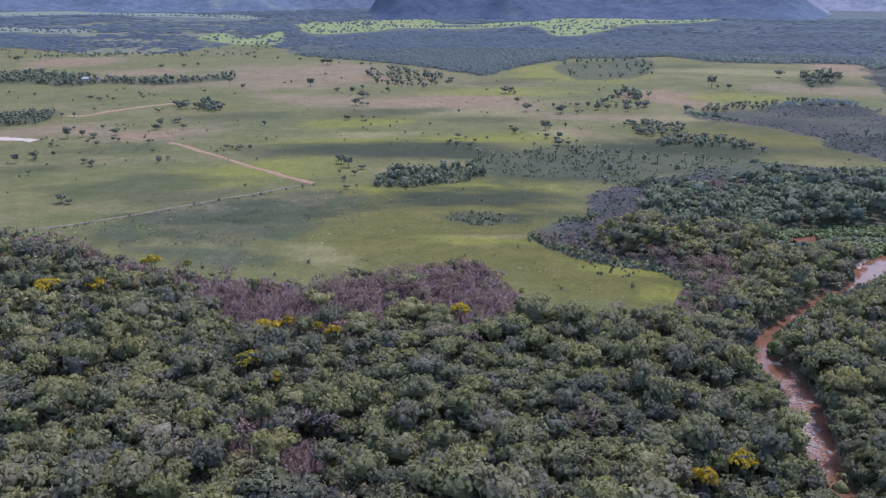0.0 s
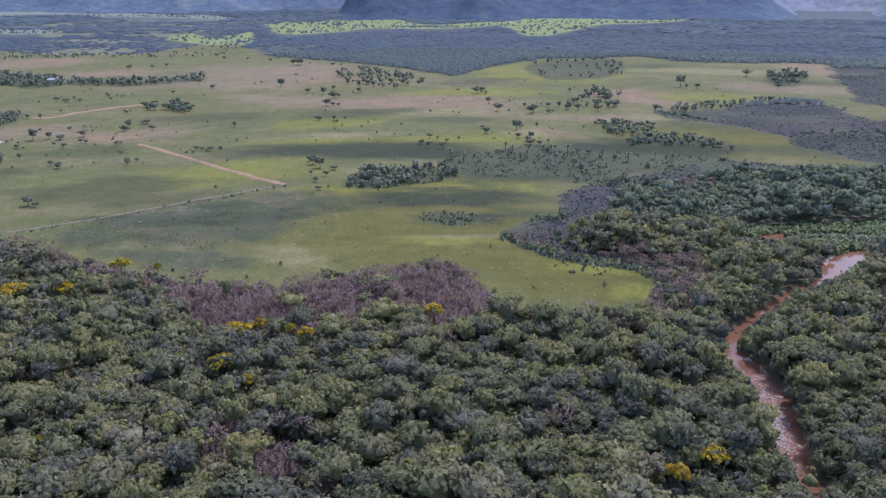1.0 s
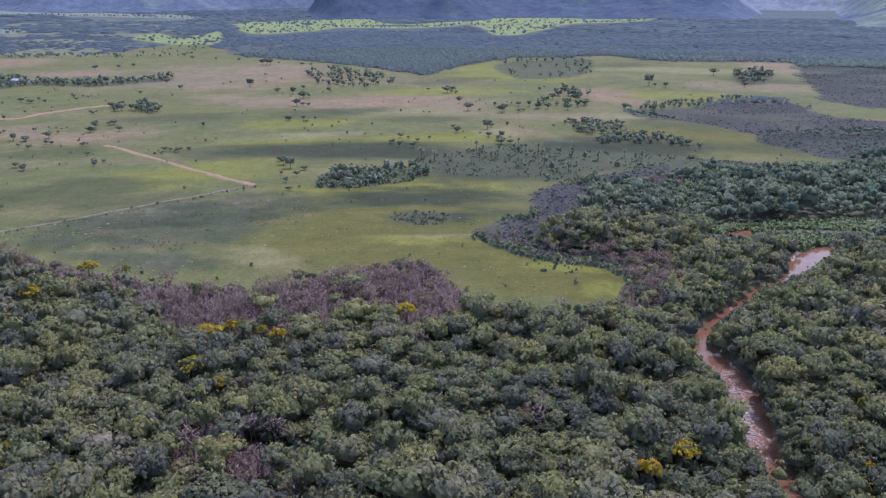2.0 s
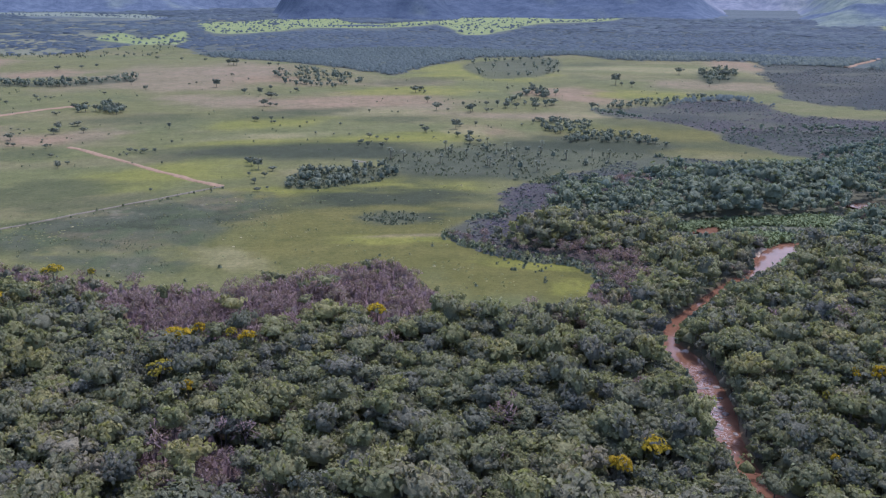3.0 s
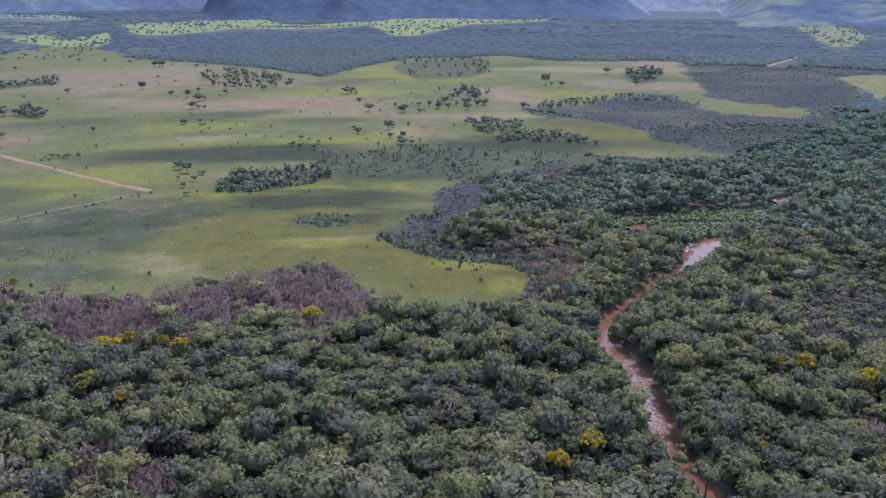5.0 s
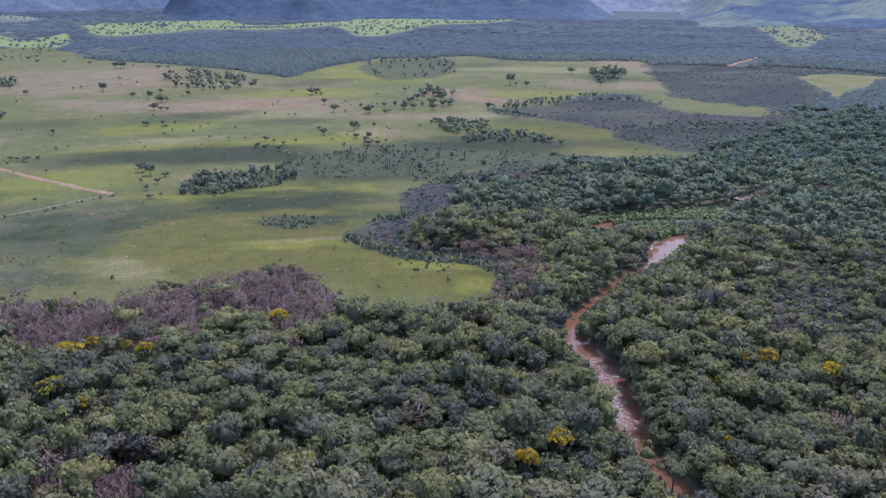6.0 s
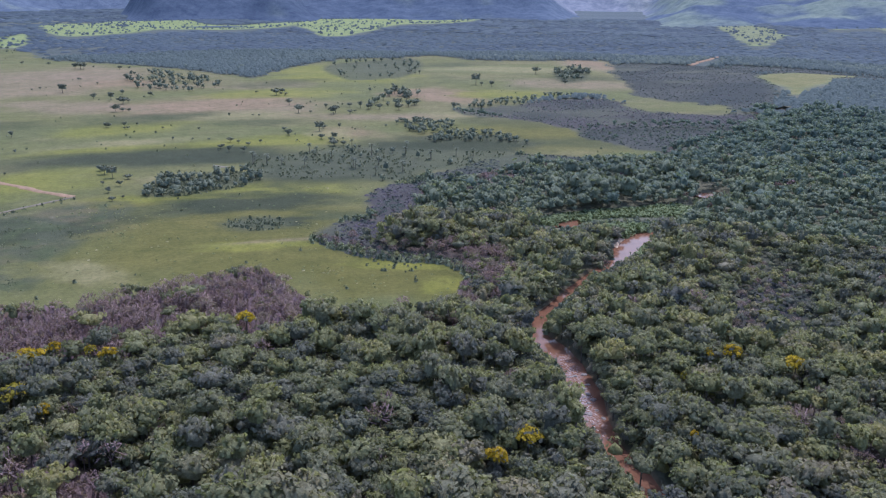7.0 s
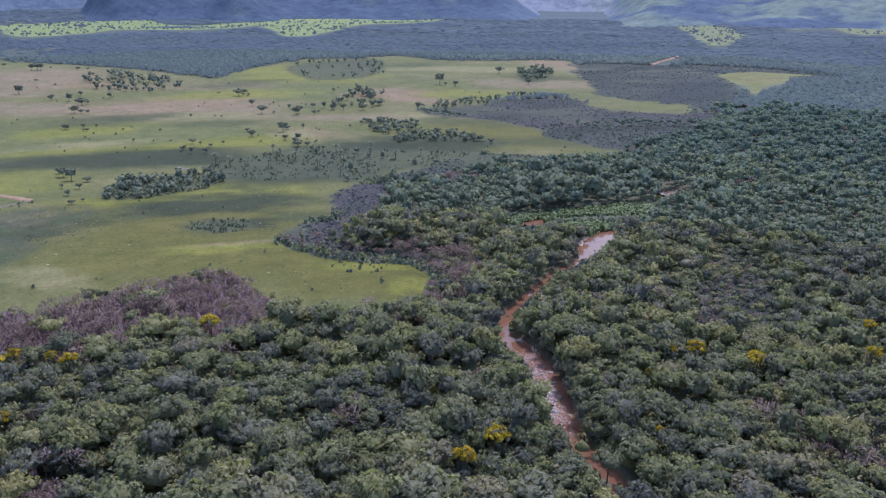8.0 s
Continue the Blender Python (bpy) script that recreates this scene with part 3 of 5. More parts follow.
    for key, line in SCRUBS.items():
        if key not in ("orchard", "grove", "far scrub", "copse", "scattered trees", "tip scrub", "ridge edge"):
            lay((0.05, 0.058, 0.036), 0.85 * step(-6, 6, depth_in(x, y, line, 40) + 8 * ragged(x, y, 25, 60)) * (step(-0.25, 0.12, ragged(x, y, 14, 63)) if key == "trackside" else 1.0))
    worn = step(-6, 6, depth_in(x, y, SCRUBS["trackside"], 40))
    lay((0.095, 0.082, 0.05), 0.6 * worn * step(0.0, 0.2, ragged(x / 1.6, y, 22, 67)))
    lay((0.05, 0.056, 0.034), 0.6 * worn * step(0.05, 0.22, ragged(x / 1.4, y, 11, 69)))
    lay((0.05, 0.064, 0.03), 0.7 * worn * step(0.03, 0.15, ragged(x, y / 1.4, 9, 75)))
    lay((0.165, 0.15, 0.115), 0.5 * worn * step(0.09, 0.24, ragged(x, y / 1.5, 4.5, 73)) * step(-0.08, 0.12, ragged(x, y, 40, 77)))
    far_open = step(-8, 8, clearing_depth(x, y)) * (1 - open_ground)
    lay((0.15, 0.185, 0.075), far_open)
    # plain greyed by painted haze
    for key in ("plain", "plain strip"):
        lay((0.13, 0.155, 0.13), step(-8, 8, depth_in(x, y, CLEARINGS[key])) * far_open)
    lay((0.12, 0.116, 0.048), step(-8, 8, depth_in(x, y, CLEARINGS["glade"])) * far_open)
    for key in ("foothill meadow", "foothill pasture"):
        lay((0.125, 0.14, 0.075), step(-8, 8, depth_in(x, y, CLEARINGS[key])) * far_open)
    for line in LOWS.values():
        lay((0.07, 0.11, 0.045), step(-3, 3, depth_in(x, y, line)))
    lay((0.13, 0.075, 0.045), step(-3.0, 0.5, channel(x, y)))
    return col


az = np.radians(np.concatenate([np.arange(-36, 54.1, 0.26), np.arange(57, 324, 3.0)]))
rings = np.sort(np.concatenate([[0.02, 30, 70, 110, 140], np.exp(np.linspace(np.log(155), np.log(4950), 265)), np.linspace(340.7, 520.7, 75)]))
A, R = np.meshgrid(az, rings)
gx, gy = (R * np.sin(A)).ravel(), (R * np.cos(A)).ravel()
gz = height(gx, gy)
rows_n, cols_n = R.shape
i, j = np.meshgrid(np.arange(rows_n - 1), np.arange(cols_n), indexing="ij")
jn = (j + 1) % cols_n
ground_quads = np.stack([i * cols_n + j, i * cols_n + jn, (i + 1) * cols_n + jn, (i + 1) * cols_n + j], -1).reshape(-1, 4)[:, ::-1]
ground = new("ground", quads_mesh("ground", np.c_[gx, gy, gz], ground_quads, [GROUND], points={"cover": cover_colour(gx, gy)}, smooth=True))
tagged(ground, "wide savanna plain of green and dry grass, cloud shade and haze painted in", "ground", kind="structure")


# ---- far hills ----
def hill_height(a, r):
    """a: degrees to the right of north; r: metres."""
    shapes = ((-5.0, 7.4, 2920, 3650, 125, 2.2), (3.0, 24.0, 3250, 3900, 105, 3.0), (-45, -2, 4350, 4800, 90, 3.0), (-24, -8, 4000, 4600, 80, 4.0), (-60, 80, 4600, 4880, 75, 2.0), (27.5, 64, 3000, 4700, 210, 4.0), (34, 64, 2800, 3900, 130, 5.0), (28.5, 35.5, 2850, 3200, 34, 2.0))
    z = np.full(a.shape, -6.0)
    x, y = r * np.sin(np.radians(a)), r * np.cos(np.radians(a))
    rough = ragged(x, y, 420, 71) + 0.4 * ragged(x, y, 130, 75)
    for a0, a1, foot, crest, top, edge in shapes:
        side = step(a0, a0 + edge, a + 1.2 * rough) * step(a1, a1 - edge, a + 1.2 * rough)
        z = np.maximum(z, top * step(foot, crest, r + 350 * rough) * side * (1 + 0.35 * rough) - 4)
    return z


ha, hr = np.meshgrid(np.arange(-42, 62.1, 0.25), np.linspace(2700, 4930, 60))
rows_n, cols_n = ha.shape
ha, hr = ha.ravel(), hr.ravel()
hx, hy, hz = hr * np.sin(np.radians(ha)), hr * np.cos(np.radians(ha)), hill_height(ha, hr)
i, j = np.meshgrid(np.arange(rows_n - 1), np.arange(cols_n - 1), indexing="ij")
hill_quads = np.stack([i * cols_n + j, i * cols_n + j + 1, (i + 1) * cols_n + j + 1, (i + 1) * cols_n + j], -1).reshape(-1, 4)[:, ::-1]
woods = step(-0.05, 0.1, ragged(hx, hy, 260, 81) + 0.25 * (ha < 27))[:, None]
# haze is in the hill colours: blue all over, darker on nearer hills
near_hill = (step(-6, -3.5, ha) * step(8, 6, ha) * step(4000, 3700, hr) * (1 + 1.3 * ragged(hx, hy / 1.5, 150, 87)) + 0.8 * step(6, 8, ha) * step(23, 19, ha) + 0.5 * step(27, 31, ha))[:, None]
hazed_tone = np.array([0.088, 0.114, 0.155]) * (1 - near_hill) + np.array([0.062, 0.083, 0.118]) * near_hill
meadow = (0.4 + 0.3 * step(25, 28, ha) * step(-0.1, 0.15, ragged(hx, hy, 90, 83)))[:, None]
hill_colour = woods * hazed_tone + (1 - woods) * ((1 - meadow) * hazed_tone + meadow * np.array([0.16, 0.195, 0.155]))
# pale haze over the plain between the hills, painted into its colour
gap_haze = (step(19.5, 21.5, ha) * step(29, 27.5, ha) * step(3700, 4000, hr + 500 * ragged(hx, hy / 3, 300, 85)))[:, None] * 0.6
hill_colour = hill_colour * (1 - gap_haze) + gap_haze * np.array([0.22, 0.235, 0.27])
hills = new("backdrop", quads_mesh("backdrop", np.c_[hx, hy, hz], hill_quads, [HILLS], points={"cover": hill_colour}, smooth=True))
tagged(hills, "wooded hills and mesas along the skyline, painted haze-blue", "hills", kind="structure")


# ---- tracks ----
def ribbon(name, line, width, mat, label, category, lift=0.25, seed=1):
    p = smoothed(line, False, 24)
    p = p + np.c_[ragged(p[:, 0], p[:, 1], 31, seed + 40), ragged(p[:, 0], p[:, 1], 31, seed + 50)] * (2.2 + 0.3 * width)
    way = np.gradient(p, axis=0)
    side = np.c_[-way[:, 1], way[:, 0]] / (np.hypot(*way.T)[:, None] + 1e-9)
    lanes = np.linspace(-0.5, 0.5, 7)
    verts = []
    for lane in lanes:
        wob = 1 + 1.5 * ragged(p[:, 0], p[:, 1], 14, seed + (lane > 0))
        q = p + side * (lane * width * wob)[:, None]
        crown = 0.12 * (0.25 - lane * lane) * 4
        verts.append(np.c_[q, height(q[:, 0], q[:, 1]) + lift * (abs(lane) < 0.49) + crown - 0.1 * (abs(lane) > 0.49)])
    v, n = np.concatenate(verts), len(p)
    i, j = np.meshgrid(np.arange(len(lanes) - 1), np.arange(n - 1), indexing="ij")
    quads = np.stack([i * n + j, i * n + j + 1, (i + 1) * n + j + 1, (i + 1) * n + j], -1).reshape(-1, 4)[:, ::-1]
    return tagged(new(name, quads_mesh(name, v, quads, [mat], smooth=True)), label, category, kind="structure")


ribbon("road_lower", LOWER_TRACK, 2.5, TRODDEN, "narrow pale dirt track along the edge of the grassland", "dirt track", seed=3)
ribbon("road_upper", UPPER_TRACK, 5.2, DIRT, "red dirt track climbing through open grassland", "dirt track", seed=5)
ribbon("road_west", WEST_TRACK, 15.0, PALE_DIRT, "pale bare earth road across the grassland", "dirt road", seed=7)
ribbon("road_ridge", RIDGE_TRACK, 9.0, DIRT, "reddish dirt track past a row of trees", "dirt track", seed=9)
ribbon("road_field", FIELD_TRACK, 4.0, TRODDEN, "faint pale wheel track in the grass", "dirt track", seed=11)
ribbon("road_east", EAST_ROAD, 8.0, DIRT, "red dirt road cut through distant woodland", "dirt road", lift=1.2, seed=13)


# ---- river ----
def rapids(x, y):
    """Where the shallow water breaks white."""
    line = smoothed(RIVER_WEST_BANK, False, 6) * 0.6 + smoothed(RIVER_EAST_BANK, False, 6) * 0.4
    d = line_distance(x, y, line[24:46], False)
    return step(4.2, 0.8, d)


def water_sheet(name, left, right, label):
    a, b = smoothed(left, False, 6), smoothed(right, False, 6)
    mid, half = (a + b) / 2, (b - a) / 2
    width = np.hypot(*half.T)[:, None]
    a, b = mid - half * (1 + 5 / width), mid + half * (1 + 5 / width)
    lanes = np.linspace(0, 1, 17)
    v = np.concatenate([np.c_[a * (1 - s) + b * s, np.full(len(a), -1.0)] for s in lanes])
    n = len(a)
    i, j = np.meshgrid(np.arange(16), np.arange(n - 1), indexing="ij")
    quads = np.stack([i * n + j, i * n + j + 1, (i + 1) * n + j + 1, (i + 1) * n + j], -1).reshape(-1, 4)
    return tagged(new(name, quads_mesh(name, v, quads, [WATER], points={"foam": rapids(v[:, 0], v[:, 1])}, smooth=True)), label, "river", kind="structure")


water_sheet("water", RIVER_WEST_BANK, RIVER_EAST_BANK, "muddy red-brown river winding between wooded banks")
for name, reach in (("water_upstream", UPSTREAM), ("water_far", FAR_REACH)):
    up = np.array(reach, float)
    across = np.gradient(up, axis=0)
    across = np.c_[-across[:, 1], across[:, 0]] / np.hypot(*across.T)[:, None] * 6
    water_sheet(name, up - across, up + across, "muddy brown river reach glimpsed among trees")
ox = np.array(OXBOW, float)
water_sheet("water_oxbow", [ox[0], ox[1], ox[2]], [ox[0] + 1, ox[4], ox[3]], "small red-brown backwater pool")


# ---- plants as arrays of quads ----
def sprays(rng, at, normal, size, loose):
    """Leaf sprays: one quad for each place, facing about along its normal."""
    n = len(at)
    nor = normal + loose * rng.normal(size=(n, 3))
    nor /= np.linalg.norm(nor, axis=1)[:, None]
    u = np.cross(nor, rng.normal(size=(n, 3)))
    u /= np.linalg.norm(u, axis=1)[:, None]
    v = np.cross(nor, u)
    s = size * rng.uniform(0.6, 1.35, (n, 1))
    k = rng.uniform(0.55, 1.1, (n, 1))
    bend = nor * s * rng.uniform(-0.25, 0.1, (n, 1))
    quads = np.stack([at - u * s - v * s * k + bend, at + u * s - v * s * k * 0.6, at + u * s * 0.9 + v * s * k + bend, at - u * s * 0.7 + v * s * k * 0.9], 1)
    soft = normal / np.linalg.norm(normal, axis=1)[:, None] + 0.34 * nor
    return with_normals(quads, soft)


def with_normals(quads, normal=None):
    """Adds to each corner the normal by which it is shaded: the face's own, or the given one."""
    if normal is None:
        normal = np.cross(quads[:, 2] - quads[:, 0], quads[:, 3] - quads[:, 1])
    normal = normal / (np.linalg.norm(normal, axis=1)[:, None] + 1e-9)
    return np.concatenate([quads, np.repeat(normal[:, None], 4, 1)], -1)


def crown_quads(rng, radius, tall, lobes, each, size, loose=0.42, flat=0.75):
    """A crown of rounded lobes, one big in the middle, smaller round it."""
    out = []
    for k in range(lobes):
        a = 2.4 * k + rng.uniform(-0.5, 0.5)
        d = radius * (0.0 if k == 0 else math.sqrt(rng.uniform(0.08, 0.66)))
        r = radius * (0.5 if k == 0 else rng.uniform(0.24, 0.42))
        centre = np.array([d * math.cos(a), d * math.sin(a), tall * (0.62 - 0.42 * (d / radius) ** 2) + rng.uniform(-0.1, 0.1) * tall])
        m = each * 2 if k == 0 else each
        n = rng.normal(size=(m, 3))
        n[:, 2] = np.abs(n[:, 2]) * 1.15 - 0.35
        n /= np.linalg.norm(n, axis=1)[:, None]
        at = centre + n * np.array([r, r, r * flat]) * rng.uniform(0.88, 1.05, (m, 1))
        out.append(sprays(rng, at, n + np.array([0, 0, 0.25]), size, loose))
    return np.concatenate(out)


def dome_quads(rng, radius, tall, sides, rings, foot=0.0, up=0.45, uneven=0.3, start=-0.35):
    """A closed, uneven canopy dome."""
    ang = np.arange(sides + 1) * 2 * math.pi / sides
    bulge = rng.uniform(1 - uneven, 1 + uneven, (rings + 1, sides))
    bulge = np.concatenate([bulge, bulge[:, :1]], 1)
    bulge[-1] = bulge[-1, 0]
    rise = np.linspace(start, math.pi / 2, rings + 1)[:, None]
    p = np.stack([radius * np.cos(rise) * np.cos(ang) * bulge, radius * np.cos(rise) * np.sin(ang) * bulge, foot + tall * np.sin(rise) * bulge], -1)
    nor = np.stack([np.cos(rise) * np.cos(ang), np.cos(rise) * np.sin(ang), np.sin(rise) + up + 0 * ang], -1)
    nor /= np.linalg.norm(nor, axis=-1)[..., None]
    full = np.concatenate([p, nor], -1)
    return np.stack([full[:-1, :-1], full[:-1, 1:], full[1:, 1:], full[1:, :-1]], 2).reshape(-1, 4, 6)


def lumpy_crown(rng, radius, tall, lobes, shape, leaves, size, up=0.15):
    """A broad, uneven crown: a core, boughs spreading out of it, and leaf clusters all over them."""
    out = [dome_quads(rng, radius * 0.62, tall * 0.68, shape[0] + 2, shape[1] + 1, 0.0, up)]
    spots_, ways = [], []
    m = leaves // max(lobes, 1)
    for k in range(lobes):
        a = 2.4 * k + rng.uniform(-0.7, 0.7)
        d = radius * math.sqrt(rng.uniform(0.04, 0.85))
        r = radius * (rng.uniform(0.24, 0.46) if lobes < 6 else rng.uniform(0.2, 0.36))
        c = np.array([d * math.cos(a), d * math.sin(a), tall * (0.74 - 0.62 * (d / radius) ** 2) * rng.uniform(0.8, 1.2)])
        q = dome_quads(rng, r * 0.86, r * rng.uniform(0.45, 0.75), *shape, 0.0, up)
        q[..., :3] += c
        out.append(q)
        n = rng.normal(size=(m, 3))
        n[:, 2] = np.abs(n[:, 2]) - 0.2
        n /= np.linalg.norm(n, axis=1)[:, None] + 1e-9
        spots_.append(c + n * r * np.array([1, 1, 0.75]) * rng.uniform(0.85, 1.22, (m, 1)))
        ways.append(n + np.array([0, 0, up]))
    whole = np.concatenate(out)
    n = rng.normal(size=(leaves // 5, 3))
    n[:, 2] = np.abs(n[:, 2])
    n /= np.linalg.norm(n, axis=1)[:, None] + 1e-9
    spots_.append(n * np.array([radius * 0.64, radius * 0.64, tall * 0.72]) * rng.uniform(0.95, 1.1, (len(n), 1)))
    ways.append(n)
    if m:
        whole = np.concatenate([whole, sprays(rng, np.concatenate(spots_), np.concatenate(ways), size, 0.6)])
    # the whole crown's roundness shows in its light
    centre = np.array([0, 0, -0.25 * tall])
    ball = (whole[..., :3] - centre) / np.array([radius, radius, tall])
    ball /= np.linalg.norm(ball, axis=-1)[..., None] + 1e-9
    nor = whole[..., 3:] + 0.7 * ball
    whole[..., 3:] = nor / (np.linalg.norm(nor, axis=-1)[..., None] + 1e-9)
    wide = rng.uniform(0.82, 1.22)
    whole[..., 0] *= wide
    whole[..., 1] /= wide
    return whole


def raised(z):
    return np.array([0, 0, z, 0, 0, 0])


def tube(a, b, ra, rb, sides=5):
    """A tapered limb from a to b."""
    a, b = np.array(a, float), np.array(b, float)
    way = (b - a) / np.linalg.norm(b - a)
    u = np.cross(way, [0.31, 0.87, 0.38])
    u /= np.linalg.norm(u)
    v = np.cross(way, u)
    ang = np.arange(sides + 1) * 2 * math.pi / sides
    ring = np.cos(ang)[:, None] * u + np.sin(ang)[:, None] * v
    lo, hi = a + ra * ring, b + rb * ring
    return with_normals(np.stack([lo[:-1], lo[1:], hi[1:], hi[:-1]], 1))


def trunk_quads(rng, tall, spread, thick, limbs, sides=5):
    bend = rng.uniform(-0.3, 0.3, 2)
    fork = np.array([bend[0], bend[1], tall * 0.55])
    out = [tube((0, 0, -0.4), fork, thick, thick * 0.72, sides)]
    for k in range(limbs):
        a = 6.283 * k / limbs + rng.uniform(-0.4, 0.4)
        tip = np.array([spread * math.cos(a), spread * math.sin(a), tall * rng.uniform(0.85, 1.05)])
        mid = fork * 0.5 + tip * 0.5 + np.array([0, 0, -0.06 * tall])
        out += [tube(fork, mid, thick * 0.5, thick * 0.34, sides), tube(mid, tip, thick * 0.34, thick * 0.12, sides)]
    return np.concatenate(out)


def bare_quads(rng, radius, tall, limbs, twigs):
    """A leafless crown: limbs, and fine twigs bristling out of them into a rounded haze."""
    out = [trunk_quads(rng, tall * 0.85, radius * 0.55, 0.13, limbs, 3)]
    a = rng.uniform(0, 6.283, twigs)
    rise = np.arcsin(rng.uniform(-0.15, 1.0, twigs))
    way = np.c_[np.cos(rise) * np.cos(a), np.cos(rise) * np.sin(a), np.sin(rise)]
    tip = way * np.array([radius, radius, tall * 0.38]) * rng.uniform(0.72, 1.05, (twigs, 1)) + np.array([0, 0, tall * 0.62])
    root = tip - (way + 0.55 * rng.normal(size=(twigs, 3))) * rng.uniform(0.5, 1.3, (twigs, 1))
    side = np.cross(tip - root, rng.normal(size=(twigs, 3)))
    side *= (rng.uniform(0.05, 0.13, twigs) / np.linalg.norm(side, axis=1))[:, None]
    out.append(with_normals(np.stack([root - side * 0.6, root + side * 0.6, tip + side, tip - side], 1), way + np.array([0, 0, 0.7])))
    return np.concatenate(out)


def palm_quads(rng, tall, fronds):
    a = np.arange(fronds) * 2.4
    up = np.tile([0.9, 0.45, 0.05], fronds)[:fronds]
    way = np.c_[np.cos(a), np.sin(a), up]
    side = np.c_[-np.sin(a), np.cos(a), 0 * a] * 0.42
    top = np.array([0, 0, tall])
    mid, tip = top + way * 1.0, top + way * 1.75 - np.array([0, 0, 0.75])
    base = np.tile(top, (fronds, 1))
    return with_normals(np.concatenate([np.stack([base - side * 0.3, base + side * 0.3, mid + side, mid - side], 1), np.stack([mid - side, mid + side, tip + side * 0.4, tip - side * 0.4], 1)]))


def template(*layers):
    """Joins layers of (quads, slot) to one plant."""
    quads = np.concatenate([q for q, _ in layers])
    slots = np.concatenate([np.full(len(q), s) for q, s in layers])
    return quads.reshape(-1, 6), slots


def joined(name, x, y, sizes, tones, templates, mats, label, category, sink=0.0, seed=0, squash=None):
    """Many plants of a kind as one mesh."""
    rng = np.random.default_rng(seed)
    pick = rng.integers(0, len(templates), len(x))
    z = height(x, y) - sink
    turn = rng.uniform(0, 6.283, len(x))
    lift = np.ones(len(x)) if squash is None else squash
    verts, slots, tone, normals = [], [], [], []
    for k, (tv, ts) in enumerate(templates):
        m = np.nonzero(pick == k)[0]
        if not len(m):
            continue
        c, s = np.cos(turn[m])[:, None], np.sin(turn[m])[:, None]
        sz = sizes[m][:, None]
        vx = (tv[:, 0] * c - tv[:, 1] * s) * sz + x[m][:, None]
        vy = (tv[:, 0] * s + tv[:, 1] * c) * sz + y[m][:, None]
        vz = tv[:, 2] * sz * lift[m][:, None] + z[m][:, None]
        verts.append(np.stack([vx, vy, vz], -1).reshape(-1, 3))
        normals.append(np.stack([tv[:, 3] * c - tv[:, 4] * s, tv[:, 3] * s + tv[:, 4] * c, tv[:, 5] + 0 * c], -1).reshape(-1, 3))
        slots.append(np.tile(ts, len(m)))
        tone.append(np.repeat(tones[m], len(tv)))
    v = np.concatenate(verts)
    quads = np.arange(len(v)).reshape(-1, 4)
    me = quads_mesh(name, v, quads, mats, np.concatenate(slots), {"tone": np.concatenate(tone)}, normals=np.concatenate(normals))
    return tagged(new(name, me), label, category, kind="stuff")


WEST_EDGE, EAST_EDGE = -34.0, 51.5


def spots(spacing, r0, r1, seed, jitter=0.42):
    """A loose grid of places between two distances."""
    rng = np.random.default_rng(seed)
    xs = np.arange(-r1, r1, spacing)
    ys = np.arange(0, r1, spacing * 0.87)
    x, y = np.meshgrid(xs, ys)
    x = x + (np.arange(len(ys)) % 2)[:, None] * spacing / 2
    x, y = x.ravel(), y.ravel()
    r, a = np.hypot(x, y), np.degrees(np.arctan2(x, y))
    m = (r > r0) & (r < r1) & (a > WEST_EDGE) & (a < EAST_EDGE)
    x, y = x[m], y[m]
    return x + rng.normal(size=len(x)) * spacing * jitter * 0.6, y + rng.normal(size=len(x)) * spacing * jitter * 0.6, rng


def wooded(x, y, bank=0.8):
    """Where closed woodland stands."""
    free = (field_depth(x, y) < 0) & (clearing_depth(x, y) < 0) & (channel(x, y) < -bank)
    for line in LOWS.values():
        free &= depth_in(x, y, line) < 1
    return free


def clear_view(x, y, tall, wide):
    """True where a tree leaves the camera's sight lines to water, reeds and sand open."""
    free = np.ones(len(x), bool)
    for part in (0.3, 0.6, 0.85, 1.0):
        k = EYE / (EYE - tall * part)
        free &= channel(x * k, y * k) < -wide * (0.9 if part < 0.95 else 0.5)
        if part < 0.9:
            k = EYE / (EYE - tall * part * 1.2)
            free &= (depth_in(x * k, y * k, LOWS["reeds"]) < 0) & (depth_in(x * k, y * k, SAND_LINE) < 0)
    # below the rapids some trees may stand in the sight line
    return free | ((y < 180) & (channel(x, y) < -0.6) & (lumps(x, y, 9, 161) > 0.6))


def far_clear(x, y):
    """True where trees leave the camera's sight to far clearings and road open."""
    free = np.ones(len(x), bool)
    for tall in (3.0, 6.5):
        k = EYE / (EYE - tall)
        free &= (clearing_depth(x * k, y * k) < 0) & (line_distance(x * k, y * k, ROAD_LINE, False) > 11)
    return free


def edged(x, y):
    """Trees grow lower towards the open grass."""
    return 0.6 + 0.4 * step(0, 20, -field_depth(x, y))


def bareness(x, y):
    """How many of the trees stand leafless, 0 to 1."""
    out = np.full(x.shape, 0.035)
    for key, line in BARES.items():
        most = {"front": 0.93, "front west": 0.66, "upland": 0.5, "meadow side": 0.72, "swamp": 0.35, "east slope": 0.4, "marsh side": 0.5, "ridge": 0.5, "east end": 0.92, "meadow end": 0.85, "grove": 0.95, "west grove": 0.8}.get(key, 0.6)
        out = np.maximum(out, most * step(-4, 5, depth_in(x, y, line, 40) + 18 * ragged(x, y, 22, 91)))
    return out


LOWERED = {"upland": (0.86, 5), "marsh side": (0.82, 6), "meadow tip": (0.85, 5), "meadow side": (0.3, 6), "knoll": (0.75, 12), "ridge": (0.78, 9), "slope": (0.6, 9), "swamp": (0.38, 8)}


